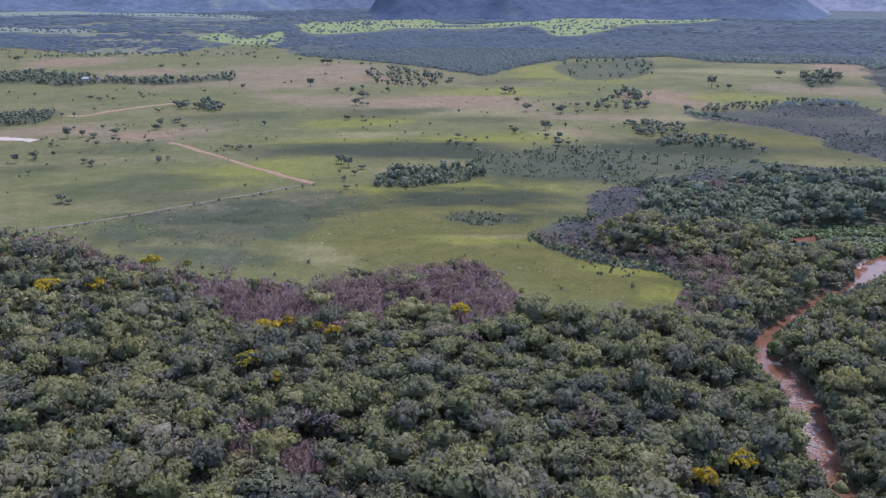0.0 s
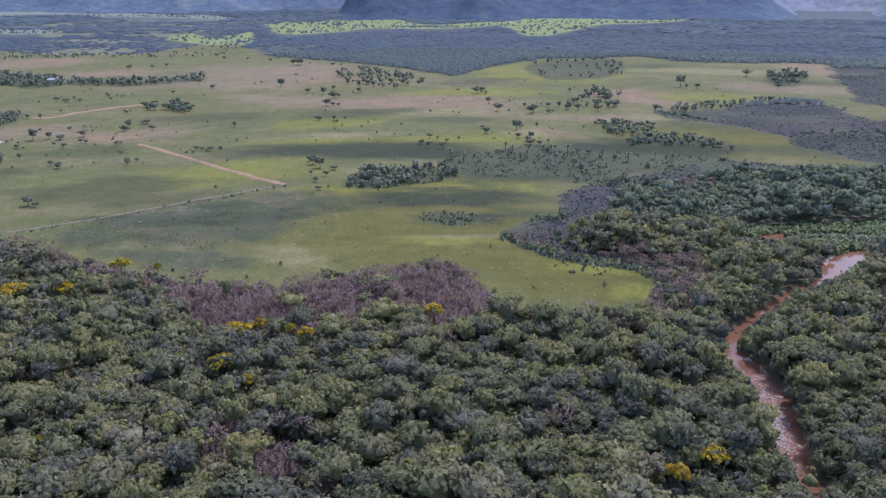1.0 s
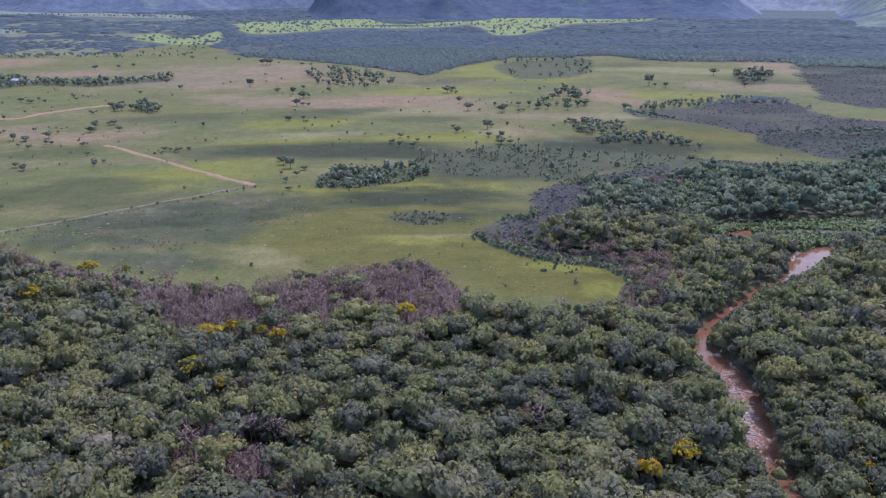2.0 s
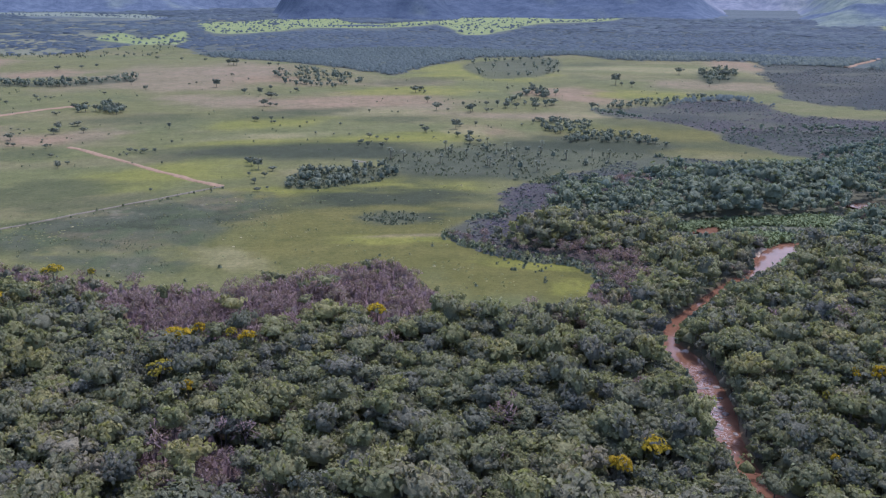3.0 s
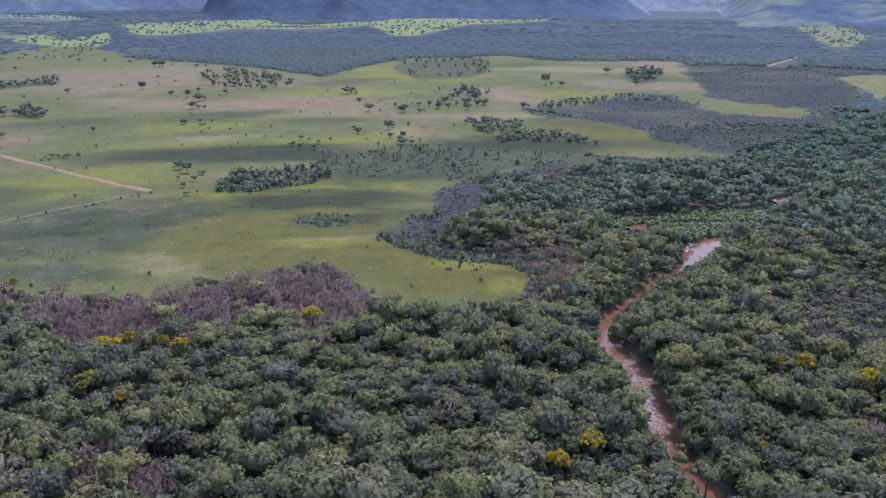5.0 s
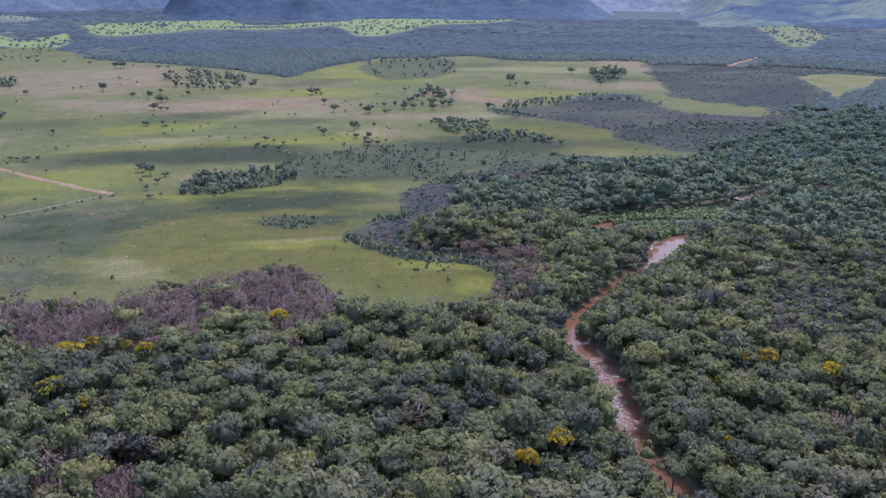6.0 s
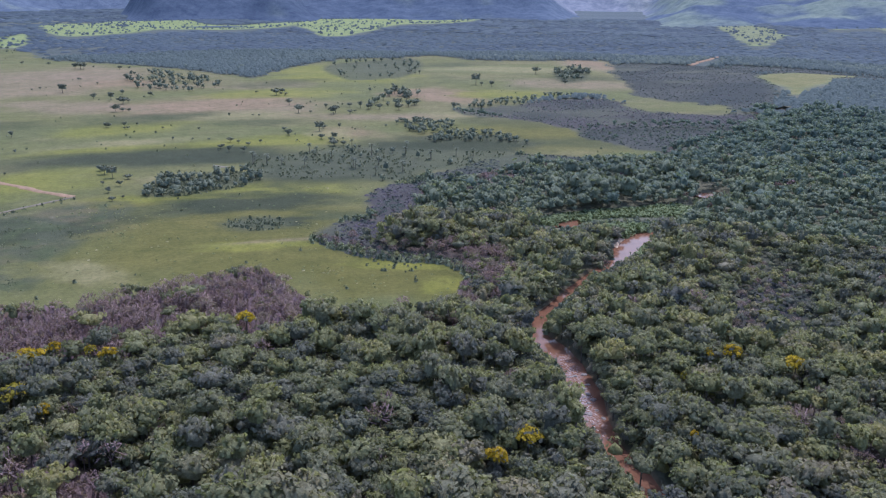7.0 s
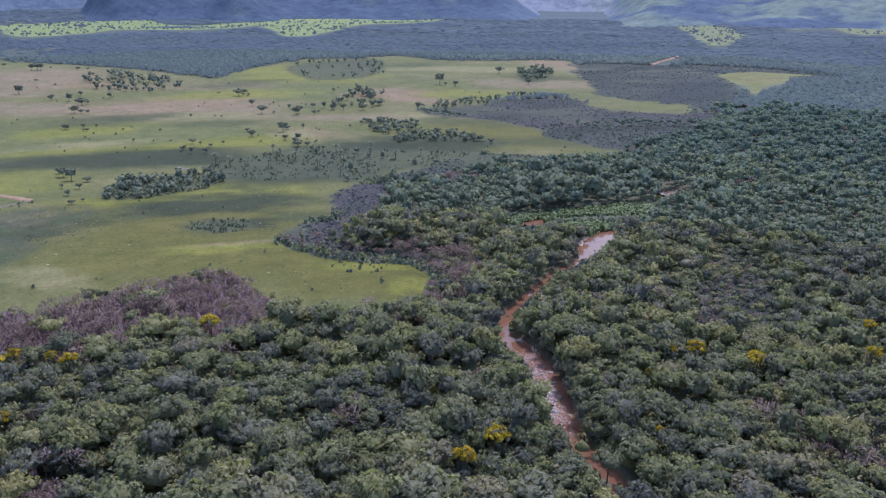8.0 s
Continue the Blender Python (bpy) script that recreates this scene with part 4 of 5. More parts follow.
def stature(x, y):
    """The woods' height, as a part of the usual: scrub stays low."""
    out = np.ones(len(x))
    for key, line in LOW_WOODS.items():
        most, blur = LOWERED.get(key, (0.6, 12))
        out = np.minimum(out, 1 - most * step(-blur, blur, depth_in(x, y, line) + 1.2 * blur * ragged(x, y, 40, 99)))
    return out


def wide_tones(rng, x, y):
    """Far woods change their tone by broad stands."""
    return np.clip(0.5 + 1.3 * ragged(x, y, 190, 93) + rng.normal(0, 0.13, len(x)), 0.0, 0.99)


def scrubby(x, y):
    """How thick the low woods stand: they open into thin grass."""
    out = np.ones(len(x))
    for key in ("knoll", "far glade"):
        inside = step(-12, 12, depth_in(x, y, LOW_WOODS[key]) + 14 * ragged(x, y, 40, 99))
        out = np.minimum(out, 1 - inside * (1 - 0.85 * step(-0.12, 0.2, ragged(x / 1.8, y, 55, 157))))
    return out


def tones_for(rng, x, y):
    """Kinds of tree stand in loose groups."""
    gloom = np.zeros(len(x))
    for key, line in zip(DARK_STAND, DARK_STANDS):
        gloom = np.maximum(gloom, (0.45 if key == "west bank" else 1.0) * step(-10, 14, depth_in(x, y, line) + 16 * ragged(x, y, 30, 89)))
    return np.clip(0.22 - 0.34 * gloom + (0.56 - 0.2 * gloom) * rng.uniform(size=len(x)) + 0.9 * ragged(x, y, 26, 95) + 0.5 * ragged(x, y, 95, 94), 0.0, 0.995)


rng0 = np.random.default_rng(11)
NEAR_CROWNS = []
for k in range(16):
    rad = rng0.uniform(0.7, 1.4)
    tall = rng0.uniform(0.75, 1.15) / rad**0.6
    NEAR_CROWNS.append(lumpy_crown(rng0, 2.85 * rad, 2.7 * tall, 11 + k % 3, (4, 1), int(100 + 55 * rad), 0.27) + raised(5.2))
NEAR_TREES = [template((c, 0), (tube((0, 0, -0.3), (0.2, 0.1, 6.0), 0.2, 0.12, 4), 1)) for c in NEAR_CROWNS]
BACK_TREES = [template((lumpy_crown(rng0, 2.85 * rng0.uniform(0.7, 1.35), 2.7 * rng0.uniform(0.65, 1.2), 7 + k % 2, (4, 1), 60, 0.37) + raised(5.2), 0)) for k in range(14)]
MID_TREES = [template((lumpy_crown(rng0, 2.7 * rng0.uniform(0.8, 1.2), 2.7, 5, (5, 1), 15, 0.5, 0.18) + raised(5.0), 0)) for k in range(14)]
FAR_TREES = [template((dome_quads(rng0, 3.9, 4.0, 5, 2, 1.2, 1.8, 0.3, 0.1), 0)) for k in range(10)]
CLUMPS = [template((dome_quads(rng0, 7.6, 4.2, 5, 2, 0.2, 5.0, 0.3, 0.1), 0)) for k in range(10)]
UNDER_TREES = [template((dome_quads(rng0, 2.4, 2.0, 6, 1, 3.2, 0.3), 0), (crown_quads(rng0, 2.7, 2.6, 3, 5, 0.36) + raised(3.4), 0)) for k in range(8)]
HEATH = [template((dome_quads(rng0, 2.0, 1.2, 5, 1, 0.2, 1.2), 0), (crown_quads(rng0, 1.6, 1.4, 1, 2, 0.5), 0)) for k in range(6)]
BARE_TREES = [template((bare_quads(rng0, 3.0 * rng0.uniform(0.8, 1.2), 8.2, 3, 62), 0), (crown_quads(rng0, 2.7, 2.6, 5, 6, 0.2, loose=1.2) + raised(5.0), 0)) for k in range(8)]
BARE_MID = [template((bare_quads(rng0, 2.9, 7.0, 2, 34), 0), (crown_quads(rng0, 2.7, 2.6, 4, 4, 0.45, loose=1.0) + raised(4.0), 0)) for k in range(6)]
SHRUBS = [template((dome_quads(rng0, 1.2, 1.0, 6, 1, 0.2, 1.1), 0), (crown_quads(rng0, 1.25, 1.3, 2, 4, 0.34), 0)) for k in range(6)]
SMALL_TREES = [template((lumpy_crown(rng0, 2.1, 2.2, 3, (5, 1), 14, 0.4, 0.3) + raised(1.9), 0), (tube((0, 0, -0.3), (0.1, 0, 2.6), 0.16, 0.1, 4), 1)) for k in range(8)]
REEDS = [template((sprays(rng0, np.c_[rng0.uniform(-2, 2, (26, 2)), rng0.uniform(0.3, 1.6, 26)], np.tile([0.0, 0, 1.0], (26, 1)), 0.42, 0.6), 0)) for k in range(4)]

# ---- single forest trees, those the camera hovers nearest to ----
def tree_thing(name, crown, trunk, leaf, label, category, extra=None):
    base = tagged(new(name), label, category)
    base.empty_display_size = 0.5
    pieces = [("crown", crown, leaf), ("trunk", trunk, BARK)] + ([("blossom",) + extra] if extra else [])
    for part_name, quads, mat in pieces:
        v, nor = quads.reshape(-1, 6)[:, :3], quads.reshape(-1, 6)[:, 3:]
        ob = new(part_name, quads_mesh(part_name, v, np.arange(len(v)).reshape(-1, 4), [mat], points={"tone": np.zeros(len(v))}, normals=nor))
        ob.parent = base
    return base


def stand(thing, used, x, y, size, turn, lift=1.0):
    """Places the thing itself first, then copies of it."""
    m = Matrix.LocRotScale((x, y, ground_at(x, y) - 0.1), Euler((0, 0, turn)), (size, size, size * lift))
    if thing in used:
        return copy_thing(thing, m)
    used.add(thing)
    thing.matrix_basis = m
    return thing


near_x, near_y, rng = spots(4.1, 158, 430, 21, 0.55)
keep = wooded(near_x, near_y)
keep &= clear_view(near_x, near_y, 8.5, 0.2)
near_x, near_y = near_x[keep], near_y[keep]
bare_here = rng.uniform(size=len(near_x)) < bareness(near_x, near_y)
sizes = np.clip(rng.lognormal(-0.04, 0.33, len(near_x)), 0.42, 1.6) * np.where(bare_here, 0.95 + 0.05 * step(-2, 16, -field_depth(near_x, near_y)), edged(near_x, near_y))
tones = tones_for(rng, near_x, near_y)
grown = 1 + 0.35 * ragged(near_x, near_y, 34, 98)
sizes *= grown * stature(near_x, near_y)
lift = rng.uniform(0.82, 1.2, len(near_x)) * (1 + 0.5 * ragged(near_x, near_y, 48, 92))
# trees that would hide the water from the camera stay low
blocks_sight = ~clear_view(near_x, near_y, 12.0, 0.2)
sizes = np.where(blocks_sight, np.minimum(sizes, 0.85), sizes)
lift = np.where(blocks_sight, np.minimum(lift, 1.0), lift)
# yellow blossoming trees take the place of green ones
yellow = np.array(YELLOW_TREES + YELLOW_TREES_EAST)
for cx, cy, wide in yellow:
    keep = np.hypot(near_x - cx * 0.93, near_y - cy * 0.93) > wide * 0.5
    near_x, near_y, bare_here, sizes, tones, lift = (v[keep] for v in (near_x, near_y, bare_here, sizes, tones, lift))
# green trees on the camera's side stay low, so the blossom shows
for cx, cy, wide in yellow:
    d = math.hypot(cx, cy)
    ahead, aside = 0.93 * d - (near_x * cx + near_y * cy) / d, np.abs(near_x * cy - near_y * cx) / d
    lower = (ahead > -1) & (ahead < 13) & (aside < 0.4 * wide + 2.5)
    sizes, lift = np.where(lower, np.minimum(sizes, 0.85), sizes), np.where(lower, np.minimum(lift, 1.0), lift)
order = np.argsort(np.hypot(near_x, near_y) + 1e6 * bare_here)
single = np.zeros(len(near_x), bool)
single[order[:290]] = True
used = set()
forest_kinds = [tree_thing("tree", lumpy_crown(rng0, 2.85 * rng0.uniform(0.75, 1.35), 2.8 * rng0.uniform(0.6, 1.2), 13 + k % 3, (5, 1), 270, 0.25) + raised(5.2), trunk_quads(rng0, 7.5, 1.5, 0.22, 4, 6), LEAVES, "tall broad-leaved forest tree with a dense rounded green crown", "tree") for k in range(12)]
for ob in forest_kinds:
    tagged(ob, group="forest trees by the river")
for n, k in enumerate(np.nonzero(single)[0]):
    stand(forest_kinds[n % 12], used, near_x[k], near_y[k], sizes[k], rng.uniform(0, 6.28), lift[k])
rest = ~single & ~bare_here
far_part = np.hypot(near_x, near_y) > 285
back, rest = rest & far_part, rest & ~far_part
joined("riverside_trees", near_x[back], near_y[back], sizes[back], tones[back], BACK_TREES, [LEAVES], "closed green forest canopy along the river", "forest", seed=30, squash=lift[back])
joined("forest_trees", near_x[rest], near_y[rest], sizes[rest], tones[rest], NEAR_TREES, [LEAVES, BARK], "dense green gallery forest of rounded broad-leaved crowns", "forest", seed=31, squash=lift[rest])
bare = ~single & bare_here
joined("leafless_trees", near_x[bare], near_y[bare], sizes[bare] * 0.86, tones[bare], BARE_TREES, [TWIGS], "leafless mauve-grey trees in a dry woodland belt", "bare trees", seed=32)

# ---- lower storey that closes the canopy ----
x, y, rng = spots(4.6, 158, 430, 47, 0.7)
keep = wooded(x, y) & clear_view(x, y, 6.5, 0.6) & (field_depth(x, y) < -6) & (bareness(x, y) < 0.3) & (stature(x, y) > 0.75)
x, y = x[keep], y[keep]
joined("lower_canopy", x, y, rng.uniform(0.8, 1.25, len(x)), tones_for(rng, x, y), UNDER_TREES, [LEAVES], "shaded lower storey of the gallery forest", "forest", seed=48)

# ---- grey-mauve understorey of the leafless belts ----
ux, uy = [], []
for n, (key, line) in enumerate(BARES.items()):
    if key in ("front", "front west", "meadow end", "grove"):
        rng = np.random.default_rng(170 + n)
        (x0, y0), (x1, y1) = line.min(0) - 6, line.max(0) + 6
        count = int((x1 - x0) * (y1 - y0) / 2.7**2)
        x, y = rng.uniform(x0, x1, count), rng.uniform(y0, y1, count)
        keep = (depth_in(x, y, line, 30) + 8 * ragged(x, y, 22, 91) > 0) & (field_depth(x, y) < 0) & (channel(x, y) < -1)
        ux.append(x[keep]); uy.append(y[keep])
x, y = np.concatenate(ux), np.concatenate(uy)
joined("leafless_understorey", x, y, rng.uniform(0.9, 1.6, len(x)), rng.uniform(0, 0.99, len(x)), HEATH, [TWIGS], "tangled mauve-grey leafless undergrowth", "undergrowth", seed=45, squash=rng.uniform(1.8, 3.0, len(x)) * (0.8 + 0.2 * step(-2, 16, -field_depth(x, y))))

# ---- woodland further off ----
x, y, rng = spots(4.9, 430, 980, 22, 0.6)
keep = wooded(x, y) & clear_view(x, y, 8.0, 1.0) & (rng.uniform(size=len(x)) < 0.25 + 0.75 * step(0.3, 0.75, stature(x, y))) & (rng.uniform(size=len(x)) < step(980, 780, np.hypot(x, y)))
x, y = x[keep], y[keep]
bare = rng.uniform(size=len(x)) < bareness(x, y)
sz, tn = np.clip(rng.lognormal(0.05, 0.3, len(x)), 0.55, 1.7) * (1 + 0.5 * ragged(x, y, 40, 98)), np.clip(0.7 * tones_for(rng, x, y) + 0.16 + 0.4 * ragged(x, y, 90, 96), 0, 0.99)
sz *= stature(x, y) * edged(x, y) * (1 + 0.3 * step(-6, 8, depth_in(x, y, DARK_STANDS[0])))
hither = ~bare & (rng.uniform(size=len(x)) < step(760, 440, np.hypot(x, y)))
yonder = ~bare & ~hither
joined("woodland", x[yonder], y[yonder], sz[yonder], tn[yonder], MID_TREES, [HAZED_RIVER_LEAVES], "green woodland on the plain beyond the river", "woodland", seed=33, squash=rng.uniform(0.75, 1.05, yonder.sum()))
joined("riverside_woodland", x[hither], y[hither], sz[hither], tn[hither], MID_TREES, [HALF_HAZED_LEAVES], "green woodland round the river bend", "woodland", seed=53, squash=rng.uniform(0.75, 1.1, hither.sum()))
joined("leafless_woodland", x[bare], y[bare], sz[bare] * 0.8, tn[bare], BARE_MID, [TWIGS], "grey leafless scrub woodland", "bare trees", seed=34)
x, y, rng = spots(6.8, 780, 1600, 23, 0.7)
keep = wooded(x, y) & far_clear(x, y) & (rng.uniform(size=len(x)) < step(780, 980, np.hypot(x, y))) & (rng.uniform(size=len(x)) < scrubby(x, y) * (0.25 + 0.75 * step(0.3, 0.75, stature(x, y))))
x, y = x[keep], y[keep]
joined("distant_woodland", x, y, rng.uniform(0.8, 1.2, len(x)) * stature(x, y) * edged(x, y), wide_tones(rng, x, y), FAR_TREES, [HAZED_FAR_LEAVES], "continuous dark woodland across the plain", "woodland", seed=35)
def thin_west(x, y, rng):
    """The woods break up into clearings towards the west."""
    gap = step(-4.5, -9, np.degrees(np.arctan2(x, y))) * step(0.16, -0.16, ragged(x, y, 150, 97)) * 0.9
    return rng.uniform(size=len(x)) > gap


x, y, rng = spots(14.0, 1600, 2300, 24, 0.9)
keep = wooded(x, y) & far_clear(x, y) & thin_west(x, y, rng)
x, y = x[keep], y[keep]
joined("horizon_woodland", x, y, rng.uniform(0.7, 1.3, len(x)), wide_tones(rng, x, y), CLUMPS, [HAZED_HORIZON_LEAVES], "far woodland towards the hills, tinted blue-green for haze", "woodland", seed=36, squash=rng.uniform(0.28, 0.55, len(x)))
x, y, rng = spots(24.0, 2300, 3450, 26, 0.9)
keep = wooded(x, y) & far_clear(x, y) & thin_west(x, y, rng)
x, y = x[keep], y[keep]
joined("foothill_woodland", x, y, rng.uniform(1.6, 2.6, len(x)), wide_tones(rng, x, y), CLUMPS, [HAZED_HORIZON_LEAVES], "woodland at the foot of the hills, its leaf colour blued by haze", "woodland", seed=38, squash=rng.uniform(0.2, 0.36, len(x)))

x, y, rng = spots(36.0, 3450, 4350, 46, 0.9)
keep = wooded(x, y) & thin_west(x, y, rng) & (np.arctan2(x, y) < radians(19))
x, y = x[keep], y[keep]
joined("backcountry_woodland", x, y, rng.uniform(2.4, 3.8, len(x)), wide_tones(rng, x, y), CLUMPS, [HAZED_HORIZON_LEAVES], "hazy blue woodland below the skyline hills", "woodland", seed=49, squash=rng.uniform(0.2, 0.35, len(x)))

# ---- thicket along the banks and the forest's edge ----
x, y, rng = spots(2.5, 158, 640, 29, 0.6)
keep = (field_depth(x, y) < 1) & (channel(x, y) < -0.6)
for line in LOWS.values():
    keep &= depth_in(x, y, line) < 0
# bushes also fill where trees were cleared from the sight lines
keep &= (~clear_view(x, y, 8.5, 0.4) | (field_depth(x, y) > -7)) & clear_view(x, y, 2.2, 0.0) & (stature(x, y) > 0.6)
x, y = x[keep], y[keep]
joined("edge_thicket", x, y, rng.uniform(0.9, 2.0, len(x)), 0.6 * tones_for(rng, x, y), SHRUBS, [HALF_HAZED_LEAVES], "dense green bushes along river banks and forest edge", "bushes", seed=44)

# ---- heath in the low woods ----
hx_, hy_, hs_, ht_ = [], [], [], []
for n, (key, line) in enumerate(LOW_WOODS.items()):
    rng = np.random.default_rng(150 + n)
    gap = 2.6 if np.hypot(*line.mean(0)) < 700 else 4.6
    (x0, y0), (x1, y1) = line.min(0) - 8, line.max(0) + 8
    count = int((x1 - x0) * (y1 - y0) / gap**2)
    x, y = rng.uniform(x0, x1, count), rng.uniform(y0, y1, count)
    keep = (depth_in(x, y, line, 30) + 10 * ragged(x, y, 30, 151) > -4) & wooded(x, y) & (rng.uniform(size=count) < 0.5 + 0.5 * scrubby(x, y)) & (ragged(x / 2.0, y, 60, 131) < 0.1 + 0.1 * rng.uniform(size=count))
    hx_.append(x[keep]); hy_.append(y[keep]); hs_.append(rng.uniform(0.4, 1.2, keep.sum())); ht_.append(np.full(keep.sum(), {"upland": 0.36, "meadow tip": 0.25, "ridge": 0.02, "swamp": -0.3, "slope": -0.4, "marsh side": -0.22, "knoll": -0.25, "far glade": -0.3}.get(key, 0.0)))
x, y = np.concatenate(hx_), np.concatenate(hy_)
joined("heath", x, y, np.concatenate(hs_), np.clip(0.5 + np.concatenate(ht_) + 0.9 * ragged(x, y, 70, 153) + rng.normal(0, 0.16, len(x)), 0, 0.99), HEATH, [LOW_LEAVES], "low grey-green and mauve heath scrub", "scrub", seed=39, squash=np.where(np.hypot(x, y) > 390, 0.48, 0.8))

# ---- trees scattered over the far pastures ----
x, y, rng = spots(22.0, 1600, 3900, 25, 0.8)
keep = (clearing_depth(x, y) > 5) & (rng.uniform(size=len(x)) < 0.18 + 0.5 * step(-0.05, 0.25, ragged(x, y, 120, 41)) + 0.6 * step(60, 10, clearing_depth(x, y)))
x, y = x[keep], y[keep]
joined("pasture_trees", x, y, rng.uniform(0.45, 1.2, len(x)) ** 1.3, rng.uniform(size=len(x)), FAR_TREES, [HAZED_HORIZON_LEAVES], "scattered dark trees on bright far pastures", "trees", seed=37)

# ---- scrub in the open field ----
bx, by, bs, bt, sx, sy, ss, st_, px, py = ([] for _ in range(10))
plans = {"thicket": (2.2, 1.15, 0.14), "palm swale": (2.8, 0.34, 0.02), "damp hollow": (2.6, 0.9, 0.03), "grove": (6.0, 0.8, 0.95), "hedge": (3.4, 0.7, 0.45), "trackside": (2.6, 0.4, 0.0), "orchard": (11.0, 0.55, 0.85), "tree belt": (8.0, 0.8, 0.9), "plantation": (5.5, 0.98, 0.95), "copse": (8.0, 0.6, 0.95), "rough knoll": (11.0, 0.22, 0.5), "scattered trees": (12.0, 0.4, 0.9), "tall clump": (10.0, 0.5, 0.95), "far scrub": (13.0, 0.5, 0.5), "marsh trees": (3.6, 0.34, 0.06), "tip scrub": (3.2, 0.5, 0.0), "ridge edge": (6.0, 0.75, 0.7)}
for n, (key, (gap, much, trees)) in enumerate(plans.items()):
    line = SCRUBS[key]
    rng = np.random.default_rng(100 + n)
    (x0, y0), (x1, y1) = line.min(0) - 8, line.max(0) + 8
    count = int((x1 - x0) * (y1 - y0) / gap**2)
    x, y = rng.uniform(x0, x1, count), rng.uniform(y0, y1, count)
    d = depth_in(x, y, line, 30) + 6 * ragged(x, y, 20, 101)
    keep = (d > 0) & (rng.uniform(size=count) < much * (0.45 + 1.1 * lumps(x, y, 18, 103)) * (2.2 * step(0.5, 0.8, lumps(x, y, 11, 105)) + 0.06 if key == "trackside" else 1.0)) & (field_depth(x, y) > 0) & (np.hypot(x - SHED[0], y - SHED[1] + 8) > 24)
    x, y = x[keep], y[keep]
    tree = rng.uniform(size=len(x)) < trees
    tree_size = 1.7 if key in ("tree belt", "rough knoll", "orchard", "tall clump", "scattered trees", "copse") else 1.15
    sx.append(x[tree]); sy.append(y[tree]); ss.append(tree_size * rng.uniform(0.7, 1.3, tree.sum())); st_.append(rng.uniform(size=tree.sum()))
    other = ~tree
    palm = other & (rng.uniform(size=len(x)) < (0.022 if key in ("palm swale", "marsh trees") else 0.0))
    px.append(x[palm]); py.append(y[palm])
    other &= ~palm
    bx.append(x[other]); by.append(y[other]); bs.append(rng.uniform(0.15, 0.6, other.sum()) ** 1.4 if key == "trackside" else rng.uniform(0.35, 1.1, other.sum())); bt.append(rng.uniform(size=other.sum()))
# bushes along the old track
along = smoothed(LOWER_TRACK, False, 14)
rng = np.random.default_rng(171)
hedge_at = along[rng.integers(0, len(along), 70)] + rng.normal(size=(70, 2)) * 2.6 + np.array([1.5, -3.0])
bx.append(hedge_at[:, 0]); by.append(hedge_at[:, 1]); bs.append(rng.uniform(0.3, 0.9, 70)); bt.append(rng.uniform(size=70))
# thin scatter of bushes everywhere on the grass
x, y, rng = spots(9.0, 300, 1250, 27, 0.9)
keep = (field_depth(x, y) > 2) & (rng.uniform(size=len(x)) < 0.06 * step(0.3, 0.75, lumps(x, y, 70, 111)))
bx.append(x[keep]); by.append(y[keep]); bs.append(rng.uniform(0.4, 1.1, keep.sum())); bt.append(rng.uniform(size=keep.sum()))
cat = np.concatenate
# tussocks and forbs in the nearer grass
x, y, rng = spots(2.7, 290, 520, 57, 1.0)
keep = (field_depth(x, y) > 1) & (rng.uniform(size=len(x)) < 0.05 + 0.75 * step(0.04, 0.24, ragged(x / 1.7, y, 30, 113)) * step(0.25, 0.7, lumps(x, y, 7, 115)))
x, y = x[keep], y[keep]
joined("grass_tussocks", x, y, rng.uniform(0.2, 0.55, len(x)), rng.uniform(size=len(x)), HEATH, [TUSSOCK], "scattered coarse grass tussocks and low forbs", "grass", seed=58, squash=rng.uniform(0.3, 0.6, len(x)))
joined("scrub_bushes", cat(bx), cat(by), cat(bs), cat(bt), SHRUBS, [SCRUB_LEAVES], "low green scrub bushes in damp hollows of the grassland", "bushes", seed=41)
joined("scrub_trees", cat(sx), cat(sy), cat(ss), cat(st_), SMALL_TREES, [GROVE_LEAVES, BARK], "small dark savanna trees in thickets and belts", "trees", seed=42)
palm_at = list(zip(cat(px), cat(py)))

# ---- reeds ----
x, y, rng = spots(1.8, 300, 620, 28)
keep = np.zeros(len(x), bool)
for line in LOWS.values():
    keep |= depth_in(x, y, line) > 0
keep &= channel(x, y) < -0.5
x, y = x[keep], y[keep]
joined("reeds", x, y, rng.uniform(0.7, 1.3, len(x)), rng.uniform(size=len(x)), REEDS, [REED_LEAVES], "bright green reed bed beside the river", "reeds", seed=43)

# ---- palms and lone trees, one by one ----
used = set()
palm_kinds = []
for k in range(3):
    p = tree_thing("palm_tree", palm_quads(rng0, 4.6, 13), tube((0, 0, -0.3), (0, 0, 4.7), 0.17, 0.12, 6), FIELD_LEAVES, "slender palm with a small tuft of dark fronds", "palm")
    palm_kinds.append(tagged(p, group="palms of the damp swale"))
for n, (x, y) in enumerate(palm_at[::max(1, len(palm_at) // 260)][:280]):
    stand(palm_kinds[n % 3], used, x, y, rng.uniform(0.8, 1.35), rng.uniform(0, 6.28))
field_kinds = []
for k in range(8):
    c = lumpy_crown(rng0, 2.9 * rng0.uniform(0.9, 1.1), 1.9, 8, (6, 1), 110, 0.3, 0.25) + raised(2.6)
    f = tree_thing("savanna_tree", c, trunk_quads(rng0, 4.1, 1.5, 0.17, 4, 6), FIELD_LEAVES, "lone dark-green savanna tree with an open crown on grass", "tree")
    field_kinds.append(tagged(f, group="lone trees of the grassland"))
lone = FIELD_TREES_WEST + FIELD_TREES_MID + FIELD_TREES_EAST + FIELD_TREES_FAR + FIELD_TREES_SMALL
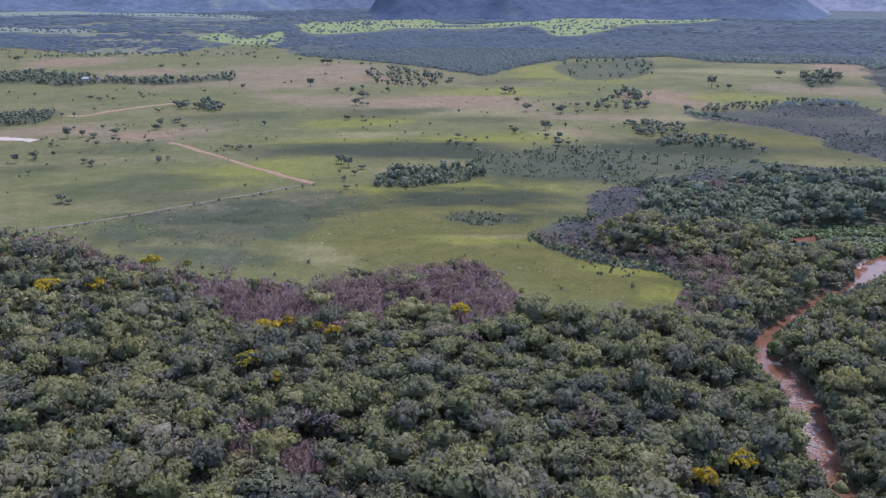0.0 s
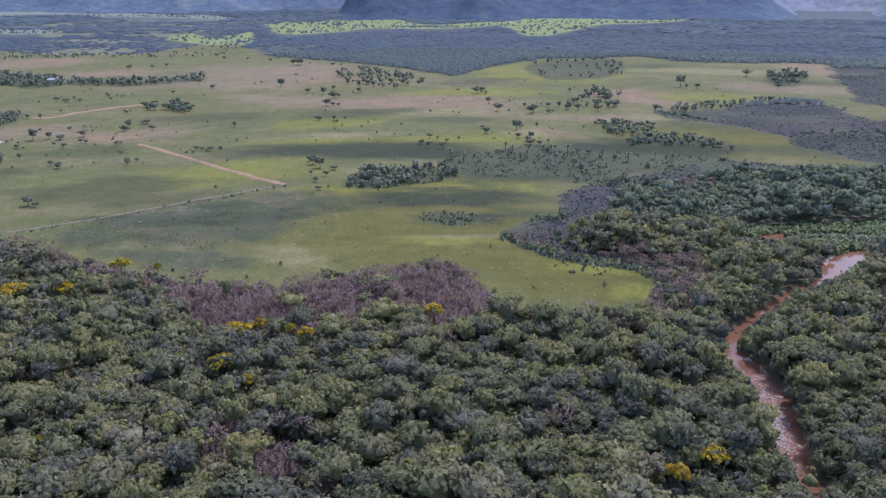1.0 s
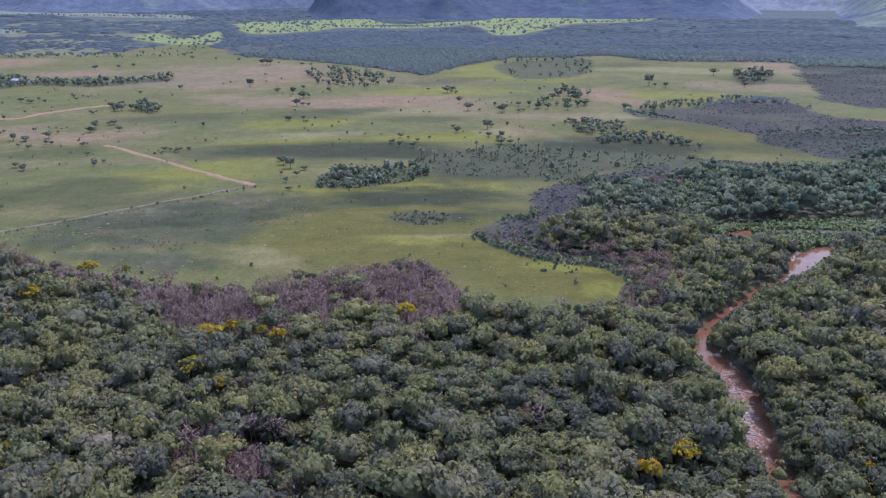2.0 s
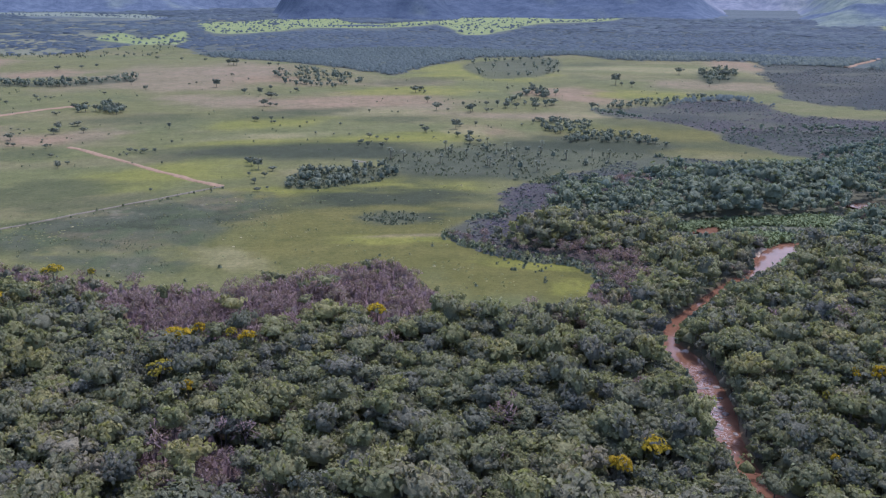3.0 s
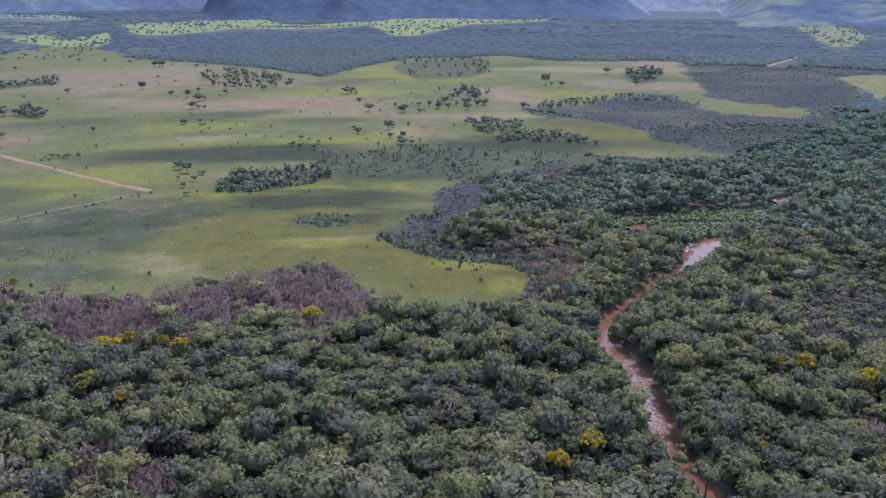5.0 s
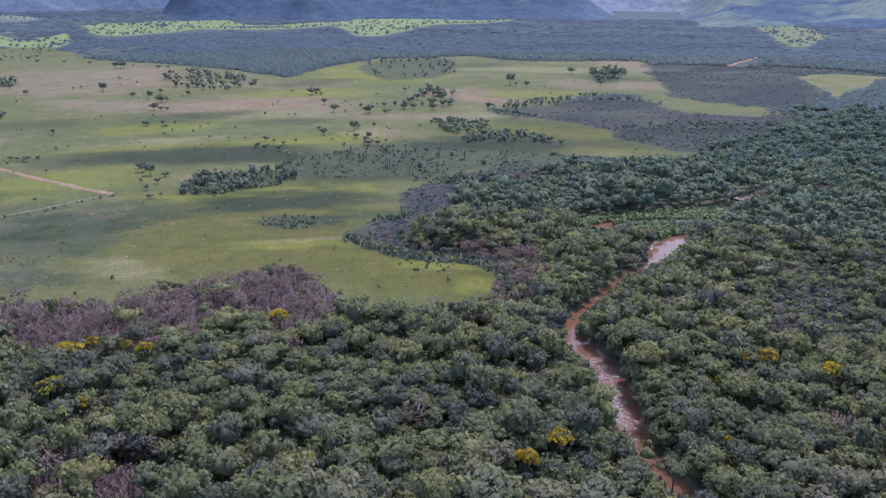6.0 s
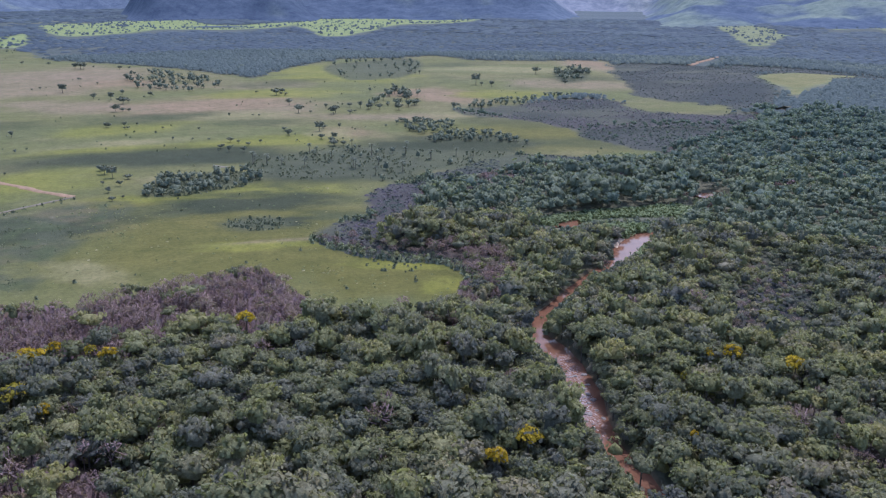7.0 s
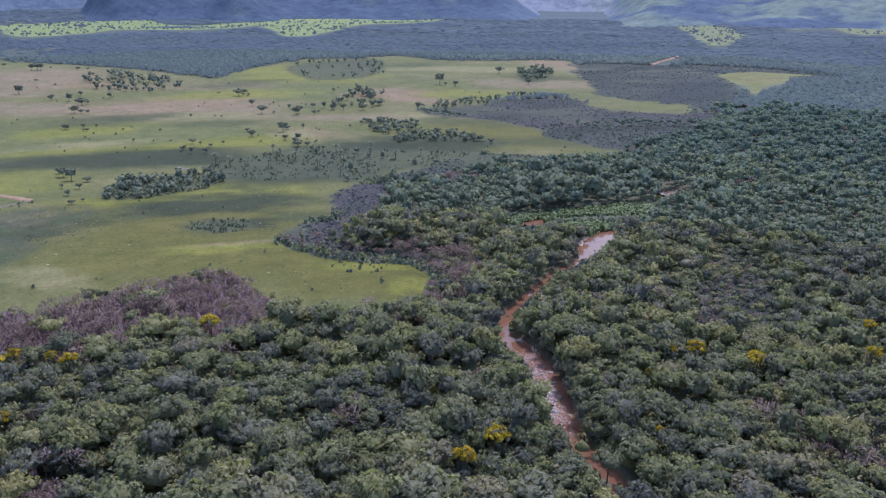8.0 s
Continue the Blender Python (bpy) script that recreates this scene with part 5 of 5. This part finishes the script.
for x, y, wide in list(lone[:len(lone) - len(FIELD_TREES_SMALL)]):
    # some stand with smaller companions
    for k in range(rng.integers(0, 3)):
        lone.append((x + rng.normal() * wide * 1.1 + wide * 0.5, y + rng.normal() * wide * 1.6, wide * rng.uniform(0.4, 0.8)))
for n, (x, y, wide) in enumerate(lone):
    stand(field_kinds[n % 8], used, x, y, wide / 5.4, rng.uniform(0, 6.28), rng.uniform(0.85, 1.15))
yellow_kinds = []
for k in range(6):
    c = crown_quads(rng0, 3.1, 3.0, 9, 8, 0.45) + raised(-2.2)
    bloom = crown_quads(rng0, 3.3, 3.2, 11, 14, 0.36, loose=0.4) + raised(-1.8)
    post = tube((0, 0, -11.5), (0.1, 0, -1.5), 0.24, 0.16, 6)
    f = tree_thing("blossoming_tree", c, post, LEAVES, "forest tree covered in bright yellow blossom", "flowering tree", (bloom, FLOWERS))
    yellow_kinds.append(tagged(f, group="yellow blossoming trees"))
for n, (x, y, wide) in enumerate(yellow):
    # the foot moves towards the camera, so the crown meets its sight line
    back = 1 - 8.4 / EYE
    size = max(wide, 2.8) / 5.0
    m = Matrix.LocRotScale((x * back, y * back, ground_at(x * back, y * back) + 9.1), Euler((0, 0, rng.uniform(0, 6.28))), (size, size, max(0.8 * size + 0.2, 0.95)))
    thing = yellow_kinds[n % 6]
    if thing in used:
        copy_thing(thing, m)
    else:
        used.add(thing)
        thing.matrix_basis = m

# ---- sandbar and rapids ----
sand = smoothed(SANDBAR)
mid = sand.mean(0)
rows = [mid + (sand - mid) * k for k in (1.15, 0.8, 0.45, 0.1)]
n = len(sand)
v = np.concatenate([np.c_[q, np.full(n, -1.25 + 0.6 * k)] for k, q in enumerate(rows)])
i, j = np.meshgrid(np.arange(3), np.arange(n), indexing="ij")
jn = (j + 1) % n
quads = np.stack([i * n + j, i * n + jn, (i + 1) * n + jn, (i + 1) * n + j], -1).reshape(-1, 4)
bar = tagged(new("sandbar", quads_mesh("sandbar", v, quads, [SAND], smooth=True)), "pale sandbar at the river bend", "sand", kind="structure")


def lump_mesh(name, rng, mat, flat):
    """An uneven boulder or heap."""
    bm = bmesh.new()
    bmesh.ops.create_icosphere(bm, subdivisions=2, radius=1.0)
    for vert in bm.verts:
        vert.co *= 1 + 0.28 * noise.noise(vert.co * 1.7 + Vector((rng.uniform(0, 50), 3, 7)))
        vert.co.z *= flat
    me = bpy.data.meshes.new(name)
    bm.to_mesh(me)
    bm.free()
    me.materials.append(mat)
    return me


west, east = smoothed(RIVER_WEST_BANK, False, 6), smoothed(RIVER_EAST_BANK, False, 6)
rock_meshes = [lump_mesh("rock", np.random.default_rng(70 + k), ROCK, 0.55) for k in range(4)]
rng = np.random.default_rng(77)
for n in range(30):
    k = rng.integers(24, 44)
    s = rng.uniform(0.08, 0.95)
    x, y = west[k] * (1 - s) + east[k] * s
    ob = tagged(new("river_rock", rock_meshes[n % 4]), "dark wet boulder standing in the rapids", "rock", group="rocks in the rapids")
    size = rng.uniform(0.25, 0.95)
    ob.matrix_basis = Matrix.LocRotScale((x, y, -1.0 - 0.1 * size), Euler((0, 0, rng.uniform(0, 6.28))), (size * rng.uniform(0.8, 1.5), size, size))
fx, fy, fs = [], [], []
for n in range(60):
    k = int(np.clip(rng.normal(33, 6), 20, 50))
    s = float(np.clip(rng.normal(0.4, 0.25), 0.03, 0.9))
    x, y = west[k] * (1 - s) + east[k] * s
    fx.append(x); fy.append(y); fs.append(rng.uniform(0.08, 0.32))
streaks = []
for x, y, size in zip(fx, fy, fs):
    a = rng.uniform(-0.5, 0.5)
    q = dome_quads(rng, 1.0, 0.22, 5, 1)[..., :3]
    c, s = math.cos(a), math.sin(a)
    q = np.stack([(q[..., 0] * c - q[..., 1] * 2.2 * s) * size + x, (q[..., 0] * s + q[..., 1] * 2.2 * c) * size + y, q[..., 2] * size - 0.98], -1)
    streaks.append(q.reshape(-1, 3))
v = np.concatenate(streaks)
tagged(new("white_water", quads_mesh("white_water", v, np.arange(len(v)).reshape(-1, 4), [FOAM], smooth=True)), "patches of white water over shallow rapids", "rapids", kind="stuff")


# ---- farm shed by the tree belt ----
def prism(profile, length):
    """A solid from a closed profile in x and z, along y."""
    bm = bmesh.new()
    ends = [[bm.verts.new((x, y, z)) for x, z in profile] for y in (-length / 2, length / 2)]
    bm.faces.new(ends[0])
    bm.faces.new(ends[1][::-1])
    n = len(profile)
    for k in range(n):
        bm.faces.new((ends[0][k], ends[1][k], ends[1][(k + 1) % n], ends[0][(k + 1) % n]))
    bmesh.ops.recalc_face_normals(bm, faces=bm.faces)
    return bm


def part(name, bm, mat, parent, label=""):
    me = bpy.data.meshes.new(name)
    bm.to_mesh(me)
    bm.free()
    me.materials.append(mat)
    ob = new(name, me)
    ob.parent = parent
    return tagged(ob, label)


SHEET = plain_wood("roof_sheet", (0.2, 0.215, 0.225), (0.28, 0.295, 0.3))
PLASTER = plain_wood("plaster", (0.35, 0.33, 0.3), (0.5, 0.48, 0.44))
shed = tagged(new("farm_shed"), "long low farm shed with a pale sheet roof", "shed")
shed.location = (SHED[0], SHED[1], ground_at(*SHED))
shed.rotation_euler = (0, 0, 1.2)
part("wall", prism([(-5, -0.5), (5, -0.5), (5, 3.0), (0, 4.6), (-5, 3.0)], 22), PLASTER, shed)
part("roof", prism([(-5.8, 2.85), (0, 4.75), (5.8, 2.85), (5.8, 3.05), (0, 4.95), (-5.8, 3.05)], 23.4), SHEET, shed, "pale grey sheet-metal roof")

# ---- white farmhouse far out on the plain ----
WHITEWASH = plain_wood("whitewash", (0.66, 0.65, 0.62), (0.8, 0.79, 0.77))
house = tagged(new("farmhouse"), "white gabled farmhouse far out on the wooded plain", "house")
house.location = (2258, 4118, ground_at(2258, 4118) + 6.0)
house.rotation_euler = (0, 0, 0.5)
part("wall", prism([(-6, -8), (6, -8), (6, 4.5), (0, 7.5), (-6, 4.5)], 15), WHITEWASH, house)
part("roof", prism([(-6.8, 4.3), (0, 7.7), (6.8, 4.3), (6.8, 4.6), (0, 8.0), (-6.8, 4.6)], 16.2), SHEET, house, "pale sheet-metal roof")
